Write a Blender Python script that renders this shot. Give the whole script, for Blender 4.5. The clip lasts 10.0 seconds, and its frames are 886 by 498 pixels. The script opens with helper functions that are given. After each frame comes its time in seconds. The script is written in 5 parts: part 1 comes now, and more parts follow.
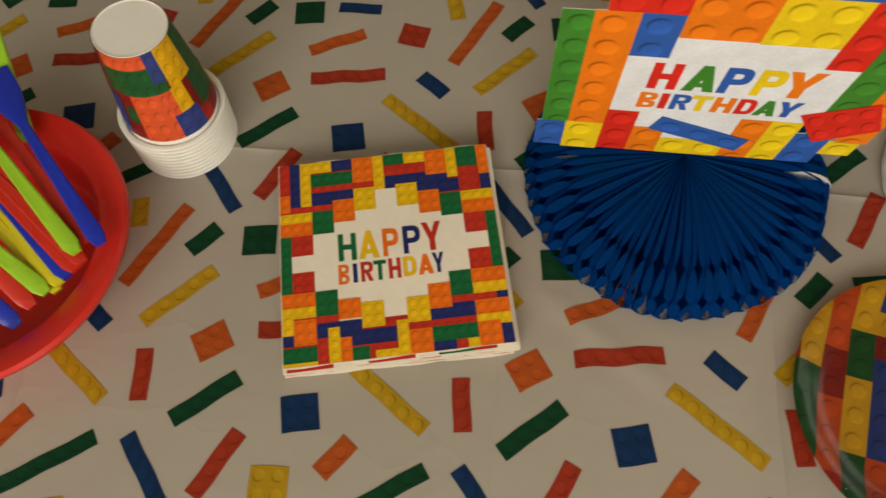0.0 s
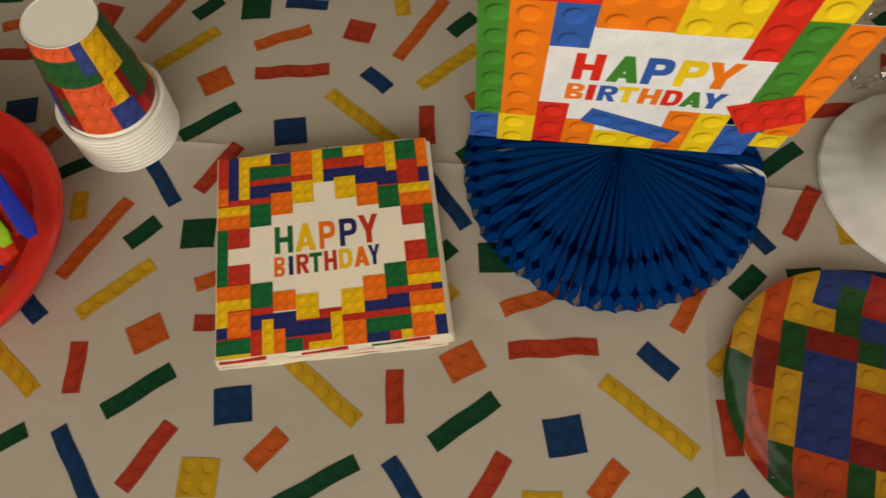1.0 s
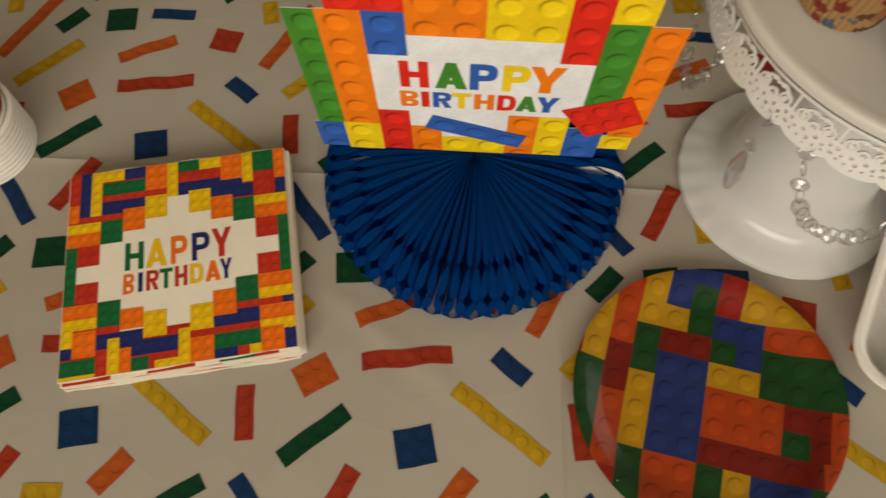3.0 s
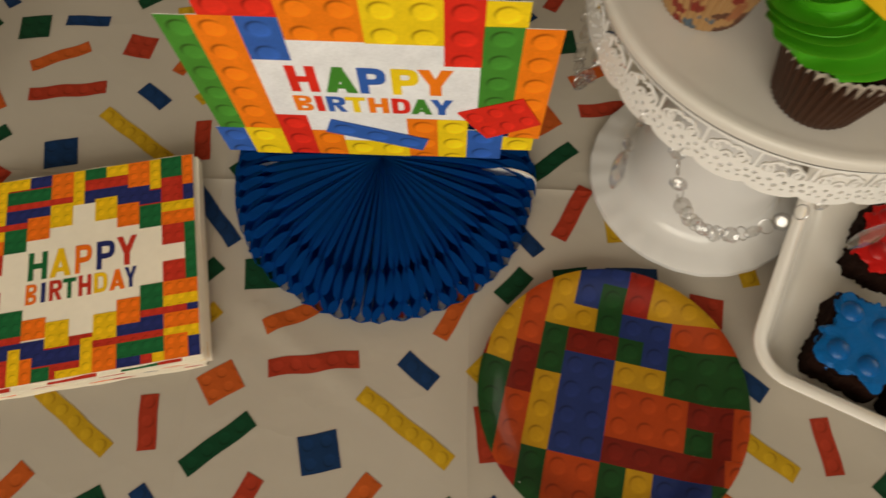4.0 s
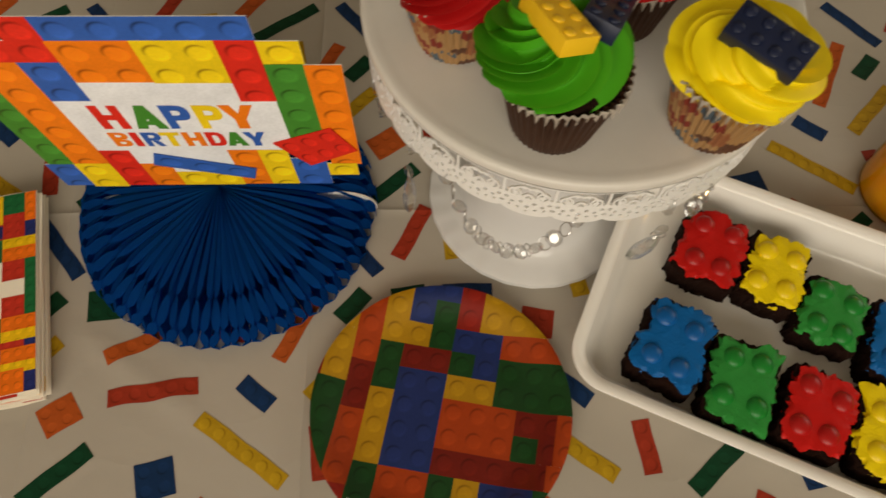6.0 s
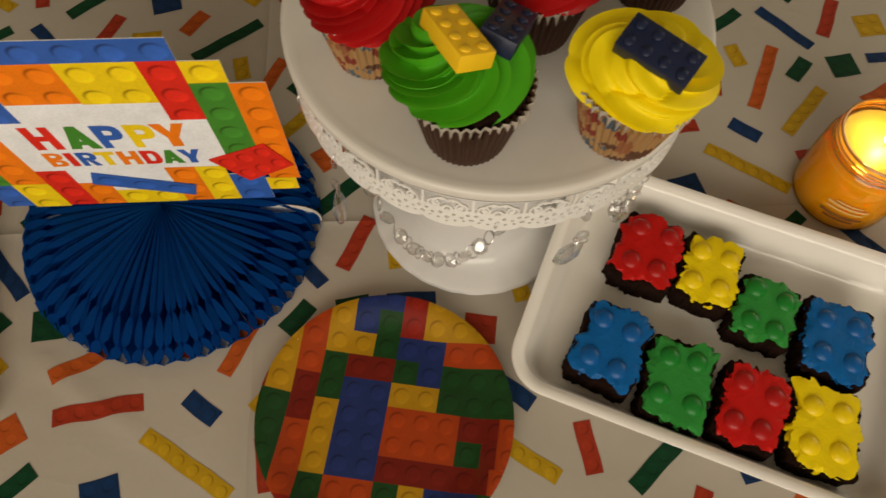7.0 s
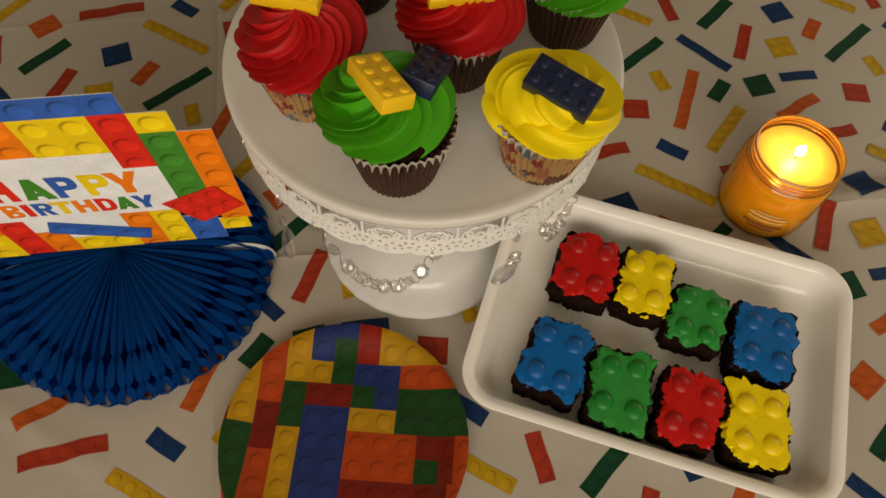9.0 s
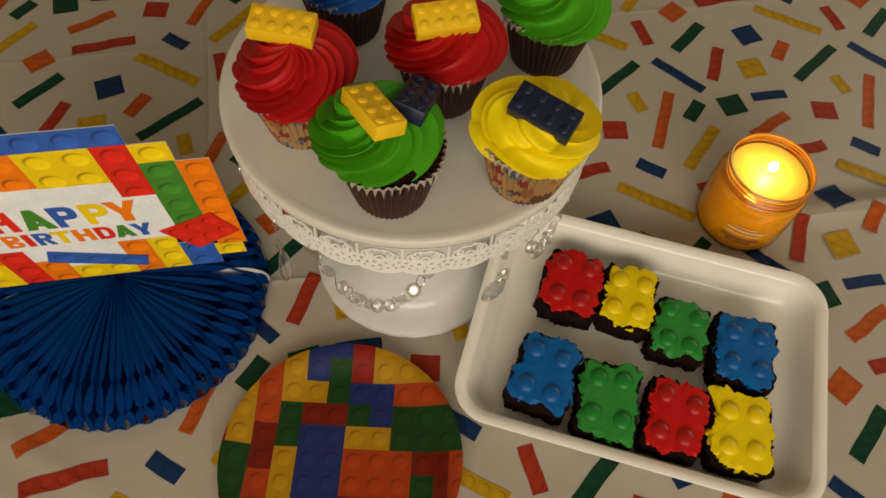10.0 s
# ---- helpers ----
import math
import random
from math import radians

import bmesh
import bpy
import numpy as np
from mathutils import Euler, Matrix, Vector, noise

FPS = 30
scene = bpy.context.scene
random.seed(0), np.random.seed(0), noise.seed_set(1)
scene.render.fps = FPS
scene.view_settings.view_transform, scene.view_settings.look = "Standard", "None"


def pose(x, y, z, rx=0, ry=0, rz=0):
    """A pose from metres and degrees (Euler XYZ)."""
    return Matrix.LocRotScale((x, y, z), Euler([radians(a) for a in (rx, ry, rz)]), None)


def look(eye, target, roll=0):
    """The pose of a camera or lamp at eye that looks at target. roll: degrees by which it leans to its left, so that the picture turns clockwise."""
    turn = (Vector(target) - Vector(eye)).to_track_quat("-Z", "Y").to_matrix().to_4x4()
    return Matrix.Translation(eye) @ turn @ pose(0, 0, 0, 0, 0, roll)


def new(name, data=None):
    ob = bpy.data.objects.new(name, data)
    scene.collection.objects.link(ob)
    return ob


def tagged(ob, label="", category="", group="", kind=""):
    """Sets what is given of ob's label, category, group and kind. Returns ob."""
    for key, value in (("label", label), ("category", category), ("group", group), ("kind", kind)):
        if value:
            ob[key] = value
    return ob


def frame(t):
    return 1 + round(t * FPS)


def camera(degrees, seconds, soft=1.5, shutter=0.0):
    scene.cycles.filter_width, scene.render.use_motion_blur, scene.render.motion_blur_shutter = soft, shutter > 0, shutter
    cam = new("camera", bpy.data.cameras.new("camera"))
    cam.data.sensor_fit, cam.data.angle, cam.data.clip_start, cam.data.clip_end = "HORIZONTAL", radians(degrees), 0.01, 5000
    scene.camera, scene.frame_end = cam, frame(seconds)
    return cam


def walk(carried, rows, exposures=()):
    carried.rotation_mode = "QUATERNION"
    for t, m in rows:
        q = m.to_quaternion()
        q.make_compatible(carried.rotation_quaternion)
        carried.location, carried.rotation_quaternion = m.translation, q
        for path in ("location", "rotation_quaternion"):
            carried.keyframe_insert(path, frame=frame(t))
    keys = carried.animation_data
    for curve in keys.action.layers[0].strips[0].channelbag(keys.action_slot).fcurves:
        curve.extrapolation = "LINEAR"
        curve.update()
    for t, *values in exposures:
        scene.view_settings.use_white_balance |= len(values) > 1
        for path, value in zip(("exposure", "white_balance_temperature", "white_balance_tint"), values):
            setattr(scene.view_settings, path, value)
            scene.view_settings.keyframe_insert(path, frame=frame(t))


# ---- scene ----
cam = camera(63.0, 10.0, shutter=0.8)
PATH = [
    (0, (0.0255, 0.0412, 0.5006), (-0.0277, 0.4417, -0.4142), -4.22),
    (0.5, (0.0486, 0.0381, 0.4994), (0.0019, 0.4430, -0.4138), -3.31),
    (1, (0.0674, 0.0343, 0.4966), (0.0236, 0.4428, -0.4151), -2.98),
    (1.5, (0.0878, 0.0344, 0.4955), (0.0481, 0.4453, -0.4153), -2.76),
    (2, (0.1077, 0.0396, 0.4979), (0.0727, 0.4485, -0.4141), -2.56),
    (2.5, (0.1315, 0.0433, 0.4943), (0.1058, 0.4539, -0.4172), -1.89),
    (4, (0.2158, 0.0484, 0.4919), (0.2163, 0.4603, -0.4193), -0.15),
    (4.5, (0.2442, 0.0493, 0.4970), (0.2544, 0.4624, -0.4136), 0.44),
    (5, (0.2687, 0.0488, 0.5029), (0.2875, 0.4638, -0.4067), 0.97),
    (5.5, (0.2954, 0.0476, 0.5074), (0.3235, 0.4644, -0.4011), 1.33),
    (6, (0.3177, 0.0471, 0.5116), (0.3540, 0.4677, -0.3949), 1.70),
    (7.5, (0.3583, 0.0397, 0.5254), (0.4294, 0.4706, -0.3742), 3.14),
    (8, (0.3635, 0.0349, 0.5319), (0.4455, 0.4733, -0.3632), 3.46),
    (8.5, (0.3649, 0.0307, 0.5391), (0.4602, 0.4780, -0.3502), 3.87),
    (9, (0.3624, 0.0270, 0.5451), (0.4686, 0.4840, -0.3380), 4.09),
    (9.5, (0.3586, 0.0225, 0.5529), (0.4774, 0.4903, -0.3229), 4.36),
    (10, (0.3567, 0.0170, 0.5595), (0.4870, 0.4982, -0.3074), 4.55),
]
walk(cam, [(t, look(eye, target, roll)) for t, eye, target, roll in PATH], exposures=[(0.0, 0.02, 6450, 10), (2.5, 0.0, 6550, 10), (5.0, -0.05, 6700, 11), (7.5, -0.14, 6850, 12), (10.0, -0.16, 6900, 12)])

# ---- light ----
world = bpy.data.worlds.new("sky")
scene.world = world
world.use_nodes = True
wn = world.node_tree.nodes
sky = wn.new("ShaderNodeTexSky")
sky.sky_type, sky.sun_disc, sky.sun_elevation, sky.sun_rotation = "NISHITA", False, radians(35), radians(200)
world.node_tree.links.new(sky.outputs["Color"], wn["Background"].inputs["Color"])
wn["Background"].inputs["Strength"].default_value = 0.1


def area_lamp(name, m, sx, sy, watts, colour):
    data = bpy.data.lights.new(name, "AREA")
    data.shape, data.size, data.size_y, data.energy, data.color = "RECTANGLE", sx, sy, watts, colour
    ob = new(name, data)
    ob.matrix_world = m
    return ob


# daylight standing in the opening of the window behind the camera
area_lamp("window_daylight", look((-0.05, -1.56, 1.08), (0.25, 0.3, 0.1)), 2.3, 1.1, 33, (1.0, 0.91, 0.72))
# added fill in an opening of the east wall, to brighten the far right
area_lamp("east_fill_light", look((2.66, 1.0, 1.05), (0.5, 0.35, 0.1)), 1.1, 1.1, 9, (1.0, 0.91, 0.72))

# ---- materials ----


def material(name):
    m = bpy.data.materials.new(name)
    m.use_nodes = True
    return m, m.node_tree.nodes, m.node_tree.links, m.node_tree.nodes["Principled BSDF"]


def mth(n, l, op, a, b=None, c=None):
    node = n.new("ShaderNodeMath")
    node.operation = op
    for i, v in enumerate((a, b, c)):
        if v is None:
            continue
        if isinstance(v, (int, float)):
            node.inputs[i].default_value = v
        else:
            l.new(v, node.inputs[i])
    return node.outputs[0]


def noise_tex(n, l, scale, detail=4.0, rough=0.55, vec=None):
    t = n.new("ShaderNodeTexNoise")
    t.inputs["Scale"].default_value, t.inputs["Detail"].default_value, t.inputs["Roughness"].default_value = scale, detail, rough
    if vec is not None:
        l.new(vec, t.inputs["Vector"])
    return t.outputs["Fac"]


def coords(n):
    return n.new("ShaderNodeTexCoord").outputs["Object"]


def mixc(n, l, fac, a, b, mode="MIX"):
    m = n.new("ShaderNodeMix")
    m.data_type, m.blend_type = "RGBA", mode
    for i, v in ((0, fac), (6, a), (7, b)):
        if isinstance(v, (int, float)):
            m.inputs[i].default_value = v
        elif isinstance(v, tuple):
            m.inputs[i].default_value = (*v[:3], 1.0)
        else:
            l.new(v, m.inputs[i])
    return m.outputs[2]


def bump(n, l, height, strength, dist, bs, under=None):
    b = n.new("ShaderNodeBump")
    b.inputs["Strength"].default_value, b.inputs["Distance"].default_value = strength, dist
    l.new(height, b.inputs["Height"])
    if under is not None:
        l.new(under, b.inputs["Normal"])
    l.new(b.outputs["Normal"], bs.inputs["Normal"])
    return b.outputs["Normal"]


def plain(name, colour, rough=0.5, var=0.12, scale=60.0, bumpy=0.15, dist=0.0006, sss=0.0, sheen=0.0, metal=0.0, coat=0.0, ior=1.5):
    """A coloured surface whose tone and gloss vary at two scales."""
    m, n, l, bs = material(name)
    vec = coords(n)
    fine, broad = noise_tex(n, l, scale, 5, 0.6, vec), noise_tex(n, l, scale * 0.17, 3, 0.5, vec)
    f = mth(n, l, "ADD", mth(n, l, "MULTIPLY", fine, 0.5), mth(n, l, "MULTIPLY", broad, 0.5))
    dark = tuple(c * (1 - var) for c in colour)
    light = tuple(min(1.0, c * (1 + var)) for c in colour)
    ramp = n.new("ShaderNodeMapRange")
    ramp.inputs["From Min"].default_value, ramp.inputs["From Max"].default_value = 0.3, 0.7
    l.new(f, ramp.inputs["Value"])
    l.new(mixc(n, l, ramp.outputs[0], dark, light), bs.inputs["Base Color"])
    l.new(mth(n, l, "MULTIPLY_ADD", broad, 0.16, rough - 0.08), bs.inputs["Roughness"])
    bs.inputs["Metallic"].default_value, bs.inputs["Coat Weight"].default_value, bs.inputs["IOR"].default_value = metal, coat, ior
    if sss:
        bs.inputs["Subsurface Weight"].default_value = sss
        bs.inputs["Subsurface Radius"].default_value = (0.006, 0.004, 0.003)
        bs.inputs["Subsurface Scale"].default_value = 1.0
    bs.inputs["Sheen Weight"].default_value = sheen
    if bumpy:
        bump(n, l, fine, bumpy, dist, bs)
    return m


def crease_height(n, l):
    """Packing creases and small wrinkles of the thin plastic cloth, as a height."""
    vec = coords(n)
    sep = n.new("ShaderNodeSeparateXYZ")
    l.new(vec, sep.inputs[0])
    wob = mth(n, l, "MULTIPLY_ADD", noise_tex(n, l, 5.0, 2, 0.5, vec), 0.03, -0.015)
    total = None
    for axis, slope, off, width, amp in (("Y", 0.043, 0.334, 0.004, 1.0), ("Y", 0.04, 0.62, 0.004, 0.6), ("X", -0.03, 0.2285, 0.004, 0.8),
                                         ("X", -0.03, 0.036, 0.004, 0.5), ("X", -0.03, -0.30, 0.004, 0.6)):
        a, b = (sep.outputs[1], sep.outputs[0]) if axis == "Y" else (sep.outputs[0], sep.outputs[1])
        d = mth(n, l, "SUBTRACT", mth(n, l, "ADD", mth(n, l, "MULTIPLY_ADD", b, slope, a), mth(n, l, "MULTIPLY", wob, 0.35)), off)
        h = mth(n, l, "MULTIPLY", mth(n, l, "EXPONENT", mth(n, l, "MULTIPLY", mth(n, l, "ABSOLUTE", d), -1.0 / width)), amp)
        total = h if total is None else mth(n, l, "ADD", total, h)
    mp = n.new("ShaderNodeMapping")
    mp.inputs["Scale"].default_value = (9.0, 13.0, 1.0)
    mp.inputs["Rotation"].default_value = (0, 0, 0.5)
    l.new(vec, mp.inputs["Vector"])
    w1 = noise_tex(n, l, 1.0, 3, 0.5, mp.outputs[0])
    ridged = mth(n, l, "ABSOLUTE", mth(n, l, "SUBTRACT", w1, 0.5))
    total = mth(n, l, "ADD", total, mth(n, l, "MULTIPLY", mth(n, l, "EXPONENT", mth(n, l, "MULTIPLY", ridged, -14.0)), 0.16))
    return mth(n, l, "ADD", total, mth(n, l, "MULTIPLY", noise_tex(n, l, 28, 3, 0.5, vec), 0.5))


def print_material(name, rough=0.45, arcs=0.6, cloth=False, coat=0.0):
    """Ink printed on paper or plastic: toy-brick colours from the attribute tint, each stud drawn as a shaded ring by the map studs."""
    m, n, l, bs = material(name)
    att = n.new("ShaderNodeAttribute")
    att.attribute_name = "tint"
    uv = n.new("ShaderNodeUVMap")
    uv.uv_map = "studs"
    sep = n.new("ShaderNodeSeparateXYZ")
    l.new(uv.outputs[0], sep.inputs[0])
    fx = mth(n, l, "SUBTRACT", mth(n, l, "FRACT", sep.outputs[0]), 0.5)
    fy = mth(n, l, "SUBTRACT", mth(n, l, "FRACT", sep.outputs[1]), 0.5)
    d = mth(n, l, "SQRT", mth(n, l, "ADD", mth(n, l, "MULTIPLY", fx, fx), mth(n, l, "MULTIPLY", fy, fy)))
    ring = mth(n, l, "MAXIMUM", 0.0, mth(n, l, "SUBTRACT", 1.0, mth(n, l, "MULTIPLY", mth(n, l, "ABSOLUTE", mth(n, l, "SUBTRACT", d, 0.29)), 13.0)))
    side = mth(n, l, "ADD", mth(n, l, "MULTIPLY", fy, 2.6), mth(n, l, "MULTIPLY", fx, -1.6))
    dark = mth(n, l, "MULTIPLY", ring, mth(n, l, "MINIMUM", 1.0, mth(n, l, "MAXIMUM", 0.0, side)))
    light = mth(n, l, "MULTIPLY", ring, mth(n, l, "MINIMUM", 1.0, mth(n, l, "MAXIMUM", 0.0, mth(n, l, "MULTIPLY", side, -1.0))))
    c = mixc(n, l, mth(n, l, "MULTIPLY", dark, arcs), att.outputs["Color"], mixc(n, l, 1.0, att.outputs["Color"], (0.30, 0.22, 0.18), "MULTIPLY"))
    c = mixc(n, l, mth(n, l, "MULTIPLY", light, arcs * 0.7), c, mixc(n, l, 1.0, att.outputs["Color"], (1.5, 1.55, 1.6), "MULTIPLY"))
    disc = mth(n, l, "LESS_THAN", d, 0.27)
    cap = mth(n, l, "MULTIPLY", disc, mth(n, l, "MULTIPLY_ADD", side, -0.5, 0.5))
    c = mixc(n, l, mth(n, l, "MULTIPLY", cap, arcs * 0.5), c, mixc(n, l, 1.0, att.outputs["Color"], (1.5, 1.6, 1.7), "MULTIPLY"))
    vec = coords(n)
    tone = mth(n, l, "MULTIPLY_ADD", noise_tex(n, l, 45, 4, 0.6, vec), 0.5, 0.75)
    tone2 = mth(n, l, "MULTIPLY_ADD", noise_tex(n, l, 500, 2, 0.6, vec), 0.3, 0.85)
    mul = n.new("ShaderNodeMix")
    mul.data_type, mul.blend_type, mul.inputs[0].default_value = "RGBA", "MULTIPLY", 0.8
    l.new(c, mul.inputs[6])
    l.new(mth(n, l, "MULTIPLY", tone, tone2), mul.inputs[7])
    l.new(mul.outputs[2], bs.inputs["Base Color"])
    bs.inputs["Roughness"].default_value, bs.inputs["Coat Weight"].default_value = rough, coat
    bs.inputs["Coat Roughness"].default_value = 0.15
    bs.inputs["IOR"].default_value = 1.22
    if cloth:
        bump(n, l, crease_height(n, l), 0.55, 0.0022, bs)
    else:
        bump(n, l, noise_tex(n, l, 90, 3, 0.5, vec), 0.12, 0.001, bs)
    return m


def cloth_material():
    m, n, l, bs = material("white_plastic_sheet")
    vec = coords(n)
    f = noise_tex(n, l, 6, 4, 0.6, vec)
    l.new(mixc(n, l, f, (0.40, 0.36, 0.305), (0.45, 0.41, 0.35)), bs.inputs["Base Color"])
    l.new(mth(n, l, "MULTIPLY_ADD", noise_tex(n, l, 35, 3, 0.5, vec), 0.2, 0.36), bs.inputs["Roughness"])
    bump(n, l, crease_height(n, l), 0.75, 0.0022, bs)
    return m


def glass_material(name, tint, rough, through_part):
    """Thin clear or coloured glass: mostly see-through, with a mirror-like skin that grows at grazing angles."""
    m, n, l, bs = material(name)
    n.remove(bs)
    tr, gl, mix = n.new("ShaderNodeBsdfTransparent"), n.new("ShaderNodeBsdfGlossy"), n.new("ShaderNodeMixShader")
    tr.inputs["Color"].default_value = (*tint, 1)
    gl.inputs["Roughness"].default_value = rough
    fr = n.new("ShaderNodeLayerWeight")
    fr.inputs["Blend"].default_value = 0.5
    l.new(mth(n, l, "MINIMUM", 1.0, mth(n, l, "MULTIPLY_ADD", mth(n, l, "POWER", fr.outputs["Facing"], 4.0), 0.6, 1 - through_part)), mix.inputs[0])
    l.new(tr.outputs[0], mix.inputs[1])
    l.new(gl.outputs[0], mix.inputs[2])
    l.new(mix.outputs[0], n["Material Output"].inputs["Surface"])
    return m


RED, ORANGE, YELLOW = (0.66, 0.025, 0.013), (0.90, 0.18, 0.008), (0.93, 0.56, 0.006)
GREEN, BLUE, WHITE = (0.012, 0.16, 0.045), (0.018, 0.06, 0.26), (0.92, 0.90, 0.85)
DARKRED = (0.35, 0.02, 0.012)
INK = {"R": RED, "O": ORANGE, "Y": YELLOW, "G": GREEN, "B": BLUE, "W": WHITE, "D": DARKRED}
NAPKIN_INK = {"W": (0.92, 0.86, 0.73), "R": (0.52, 0.035, 0.018), "O": (0.86, 0.17, 0.010), "Y": (0.84, 0.52, 0.010), "G": (0.012, 0.13, 0.040), "B": (0.020, 0.028, 0.14), "D": (0.48, 0.03, 0.016)}
CARD_INK = {"R": (0.74, 0.030, 0.015), "O": (0.90, 0.215, 0.009), "Y": (0.90, 0.64, 0.013), "G": (0.060, 0.25, 0.030), "B": (0.036, 0.12, 0.47), "W": (0.87, 0.89, 0.93)}
CLOTH_INK = {"R": (0.30, 0.032, 0.014), "O": (0.40, 0.078, 0.014), "Y": (0.42, 0.255, 0.012), "G": (0.005, 0.043, 0.018), "B": (0.007, 0.028, 0.088)}

MAT_CLOTH = cloth_material()
MAT_CLOTH_INK = print_material("ink_on_plastic_sheet", 0.4, 0.75, cloth=True)
MAT_CARD = print_material("ink_on_card", 0.5, 1.0)
MAT_PAPER = print_material("ink_on_paper_napkin", 0.85, 0.7)
MAT_PLATE = print_material("ink_on_coated_paper", 0.50, 0.8, coat=0.3)
MAT_WHITE_PAPER = plain("white_paper", (0.90, 0.88, 0.82), 0.7, 0.05, 80)
MAT_NAPKIN = plain("cream_tissue_paper", (0.92, 0.86, 0.73), 0.9, 0.05, 120, 0.3)
MAT_RED_PLASTIC = plain("red_plastic", (0.72, 0.026, 0.016), 0.3, 0.08, 25, 0.06)


def tissue_material():
    """Thin dyed paper that lets part of the light through."""
    m = plain("blue_tissue_paper", (0.0006, 0.068, 0.30), 0.85, 0.15, 90, 0.2, ior=1.15)
    n, l = m.node_tree.nodes, m.node_tree.links
    tr, mix = n.new("ShaderNodeBsdfTranslucent"), n.new("ShaderNodeMixShader")
    tr.inputs["Color"].default_value = (0.001, 0.108, 0.46, 1)
    mix.inputs[0].default_value = 0.62
    l.new(n["Principled BSDF"].outputs[0], mix.inputs[1])
    l.new(tr.outputs[0], mix.inputs[2])
    l.new(mix.outputs[0], n["Material Output"].inputs["Surface"])
    return m


MAT_BLUE_TISSUE = tissue_material()
MAT_WHITE_METAL = plain("white_enamelled_metal", (0.68, 0.65, 0.60), 0.35, 0.05, 40, 0.06)
MAT_LACE = plain("white_lacquered_lace_metal", (0.82, 0.81, 0.79), 0.4, 0.05, 60, 0.05)
MAT_MILK = plain("white_glazed_ceramic", (0.66, 0.655, 0.65), 0.14, 0.03, 20, 0.04)
MAT_TRAY = plain("cream_glazed_ceramic", (0.86, 0.835, 0.79), 0.17, 0.03, 14, 0.03)
MAT_CRYSTAL = glass_material("clear_crystal", (0.95, 0.95, 0.95), 0.08, 0.78)
MAT_WIRE = plain("silver_wire", (0.6, 0.6, 0.6), 0.3, 0.05, 40, 0.0, metal=1.0)
MAT_DARK_METAL = plain("dark_metal", (0.06, 0.055, 0.05), 0.4, 0.4, 30, 0.0, metal=0.6)
MAT_CAKE = plain("chocolate_cake_crumb", (0.014, 0.005, 0.003), 0.95, 0.5, 260, 0.9, 0.003, ior=1.2)
MAT_CRIMP = plain("pale_crimped_paper", (0.42, 0.37, 0.31), 0.7, 0.15, 150)
MAT_LINER = plain("brown_pleated_liner", (0.045, 0.018, 0.009), 0.5, 0.25, 200, 0.2, ior=1.3)


def confetti_liner():
    m, n, l, bs = material("chip_printed_liner")
    vo = n.new("ShaderNodeTexVoronoi")
    vo.inputs["Scale"].default_value = 130
    vec = coords(n)
    l.new(vec, vo.inputs["Vector"])
    sepc = n.new("ShaderNodeSeparateColor")
    l.new(vo.outputs["Color"], sepc.inputs[0])
    ramp = n.new("ShaderNodeValToRGB")
    ramp.color_ramp.interpolation = "CONSTANT"
    stops = ((0.0, (0.36, 0.20, 0.075)), (0.22, (0.20, 0.022, 0.010)), (0.44, (0.28, 0.10, 0.035)), (0.60, (0.07, 0.10, 0.13)), (0.70, (0.33, 0.16, 0.020)), (0.80, (0.10, 0.035, 0.015)))
    ramp.color_ramp.elements[0].color = (*stops[0][1], 1)
    ramp.color_ramp.elements[1].position = stops[1][0]
    ramp.color_ramp.elements[1].color = (*stops[1][1], 1)
    for p, c in stops[2:]:
        ramp.color_ramp.elements.new(p).color = (*c, 1)
    l.new(sepc.outputs[0], ramp.inputs[0])
    edge = mth(n, l, "GREATER_THAN", vo.outputs["Distance"], 0.60)
    l.new(mixc(n, l, edge, ramp.outputs[0], (0.36, 0.20, 0.075)), bs.inputs["Base Color"])
    bs.inputs["Roughness"].default_value = 0.6
    bump(n, l, noise_tex(n, l, 300, 2, 0.5, vec), 0.15, 0.0005, bs)
    return m


MAT_CHIPS = confetti_liner()


def buttercream(name, colour):
    return plain(name, colour, 0.55, 0.10, 70, 0.2, 0.0015, sss=0.08, ior=1.33)


MAT_CREAM = {"red": buttercream("red_buttercream", (0.46, 0.008, 0.009)), "green": buttercream("green_buttercream", (0.055, 0.33, 0.008)),
             "yellow": buttercream("yellow_buttercream", (0.88, 0.68, 0.006)), "blue": buttercream("blue_buttercream", (0.012, 0.09, 0.36))}
MAT_ICING = {"red": plain("red_icing", (0.52, 0.009, 0.007), 0.40, 0.1, 38, 0.7, 0.0045, ior=1.25), "green": plain("green_icing", (0.025, 0.25, 0.042), 0.40, 0.1, 38, 0.7, 0.0045, ior=1.25),
             "yellow": plain("yellow_icing", (0.82, 0.62, 0.006), 0.40, 0.08, 38, 0.7, 0.0045, ior=1.25), "blue": plain("blue_icing", (0.001, 0.11, 0.36), 0.40, 0.1, 38, 0.7, 0.0045, ior=1.25)}
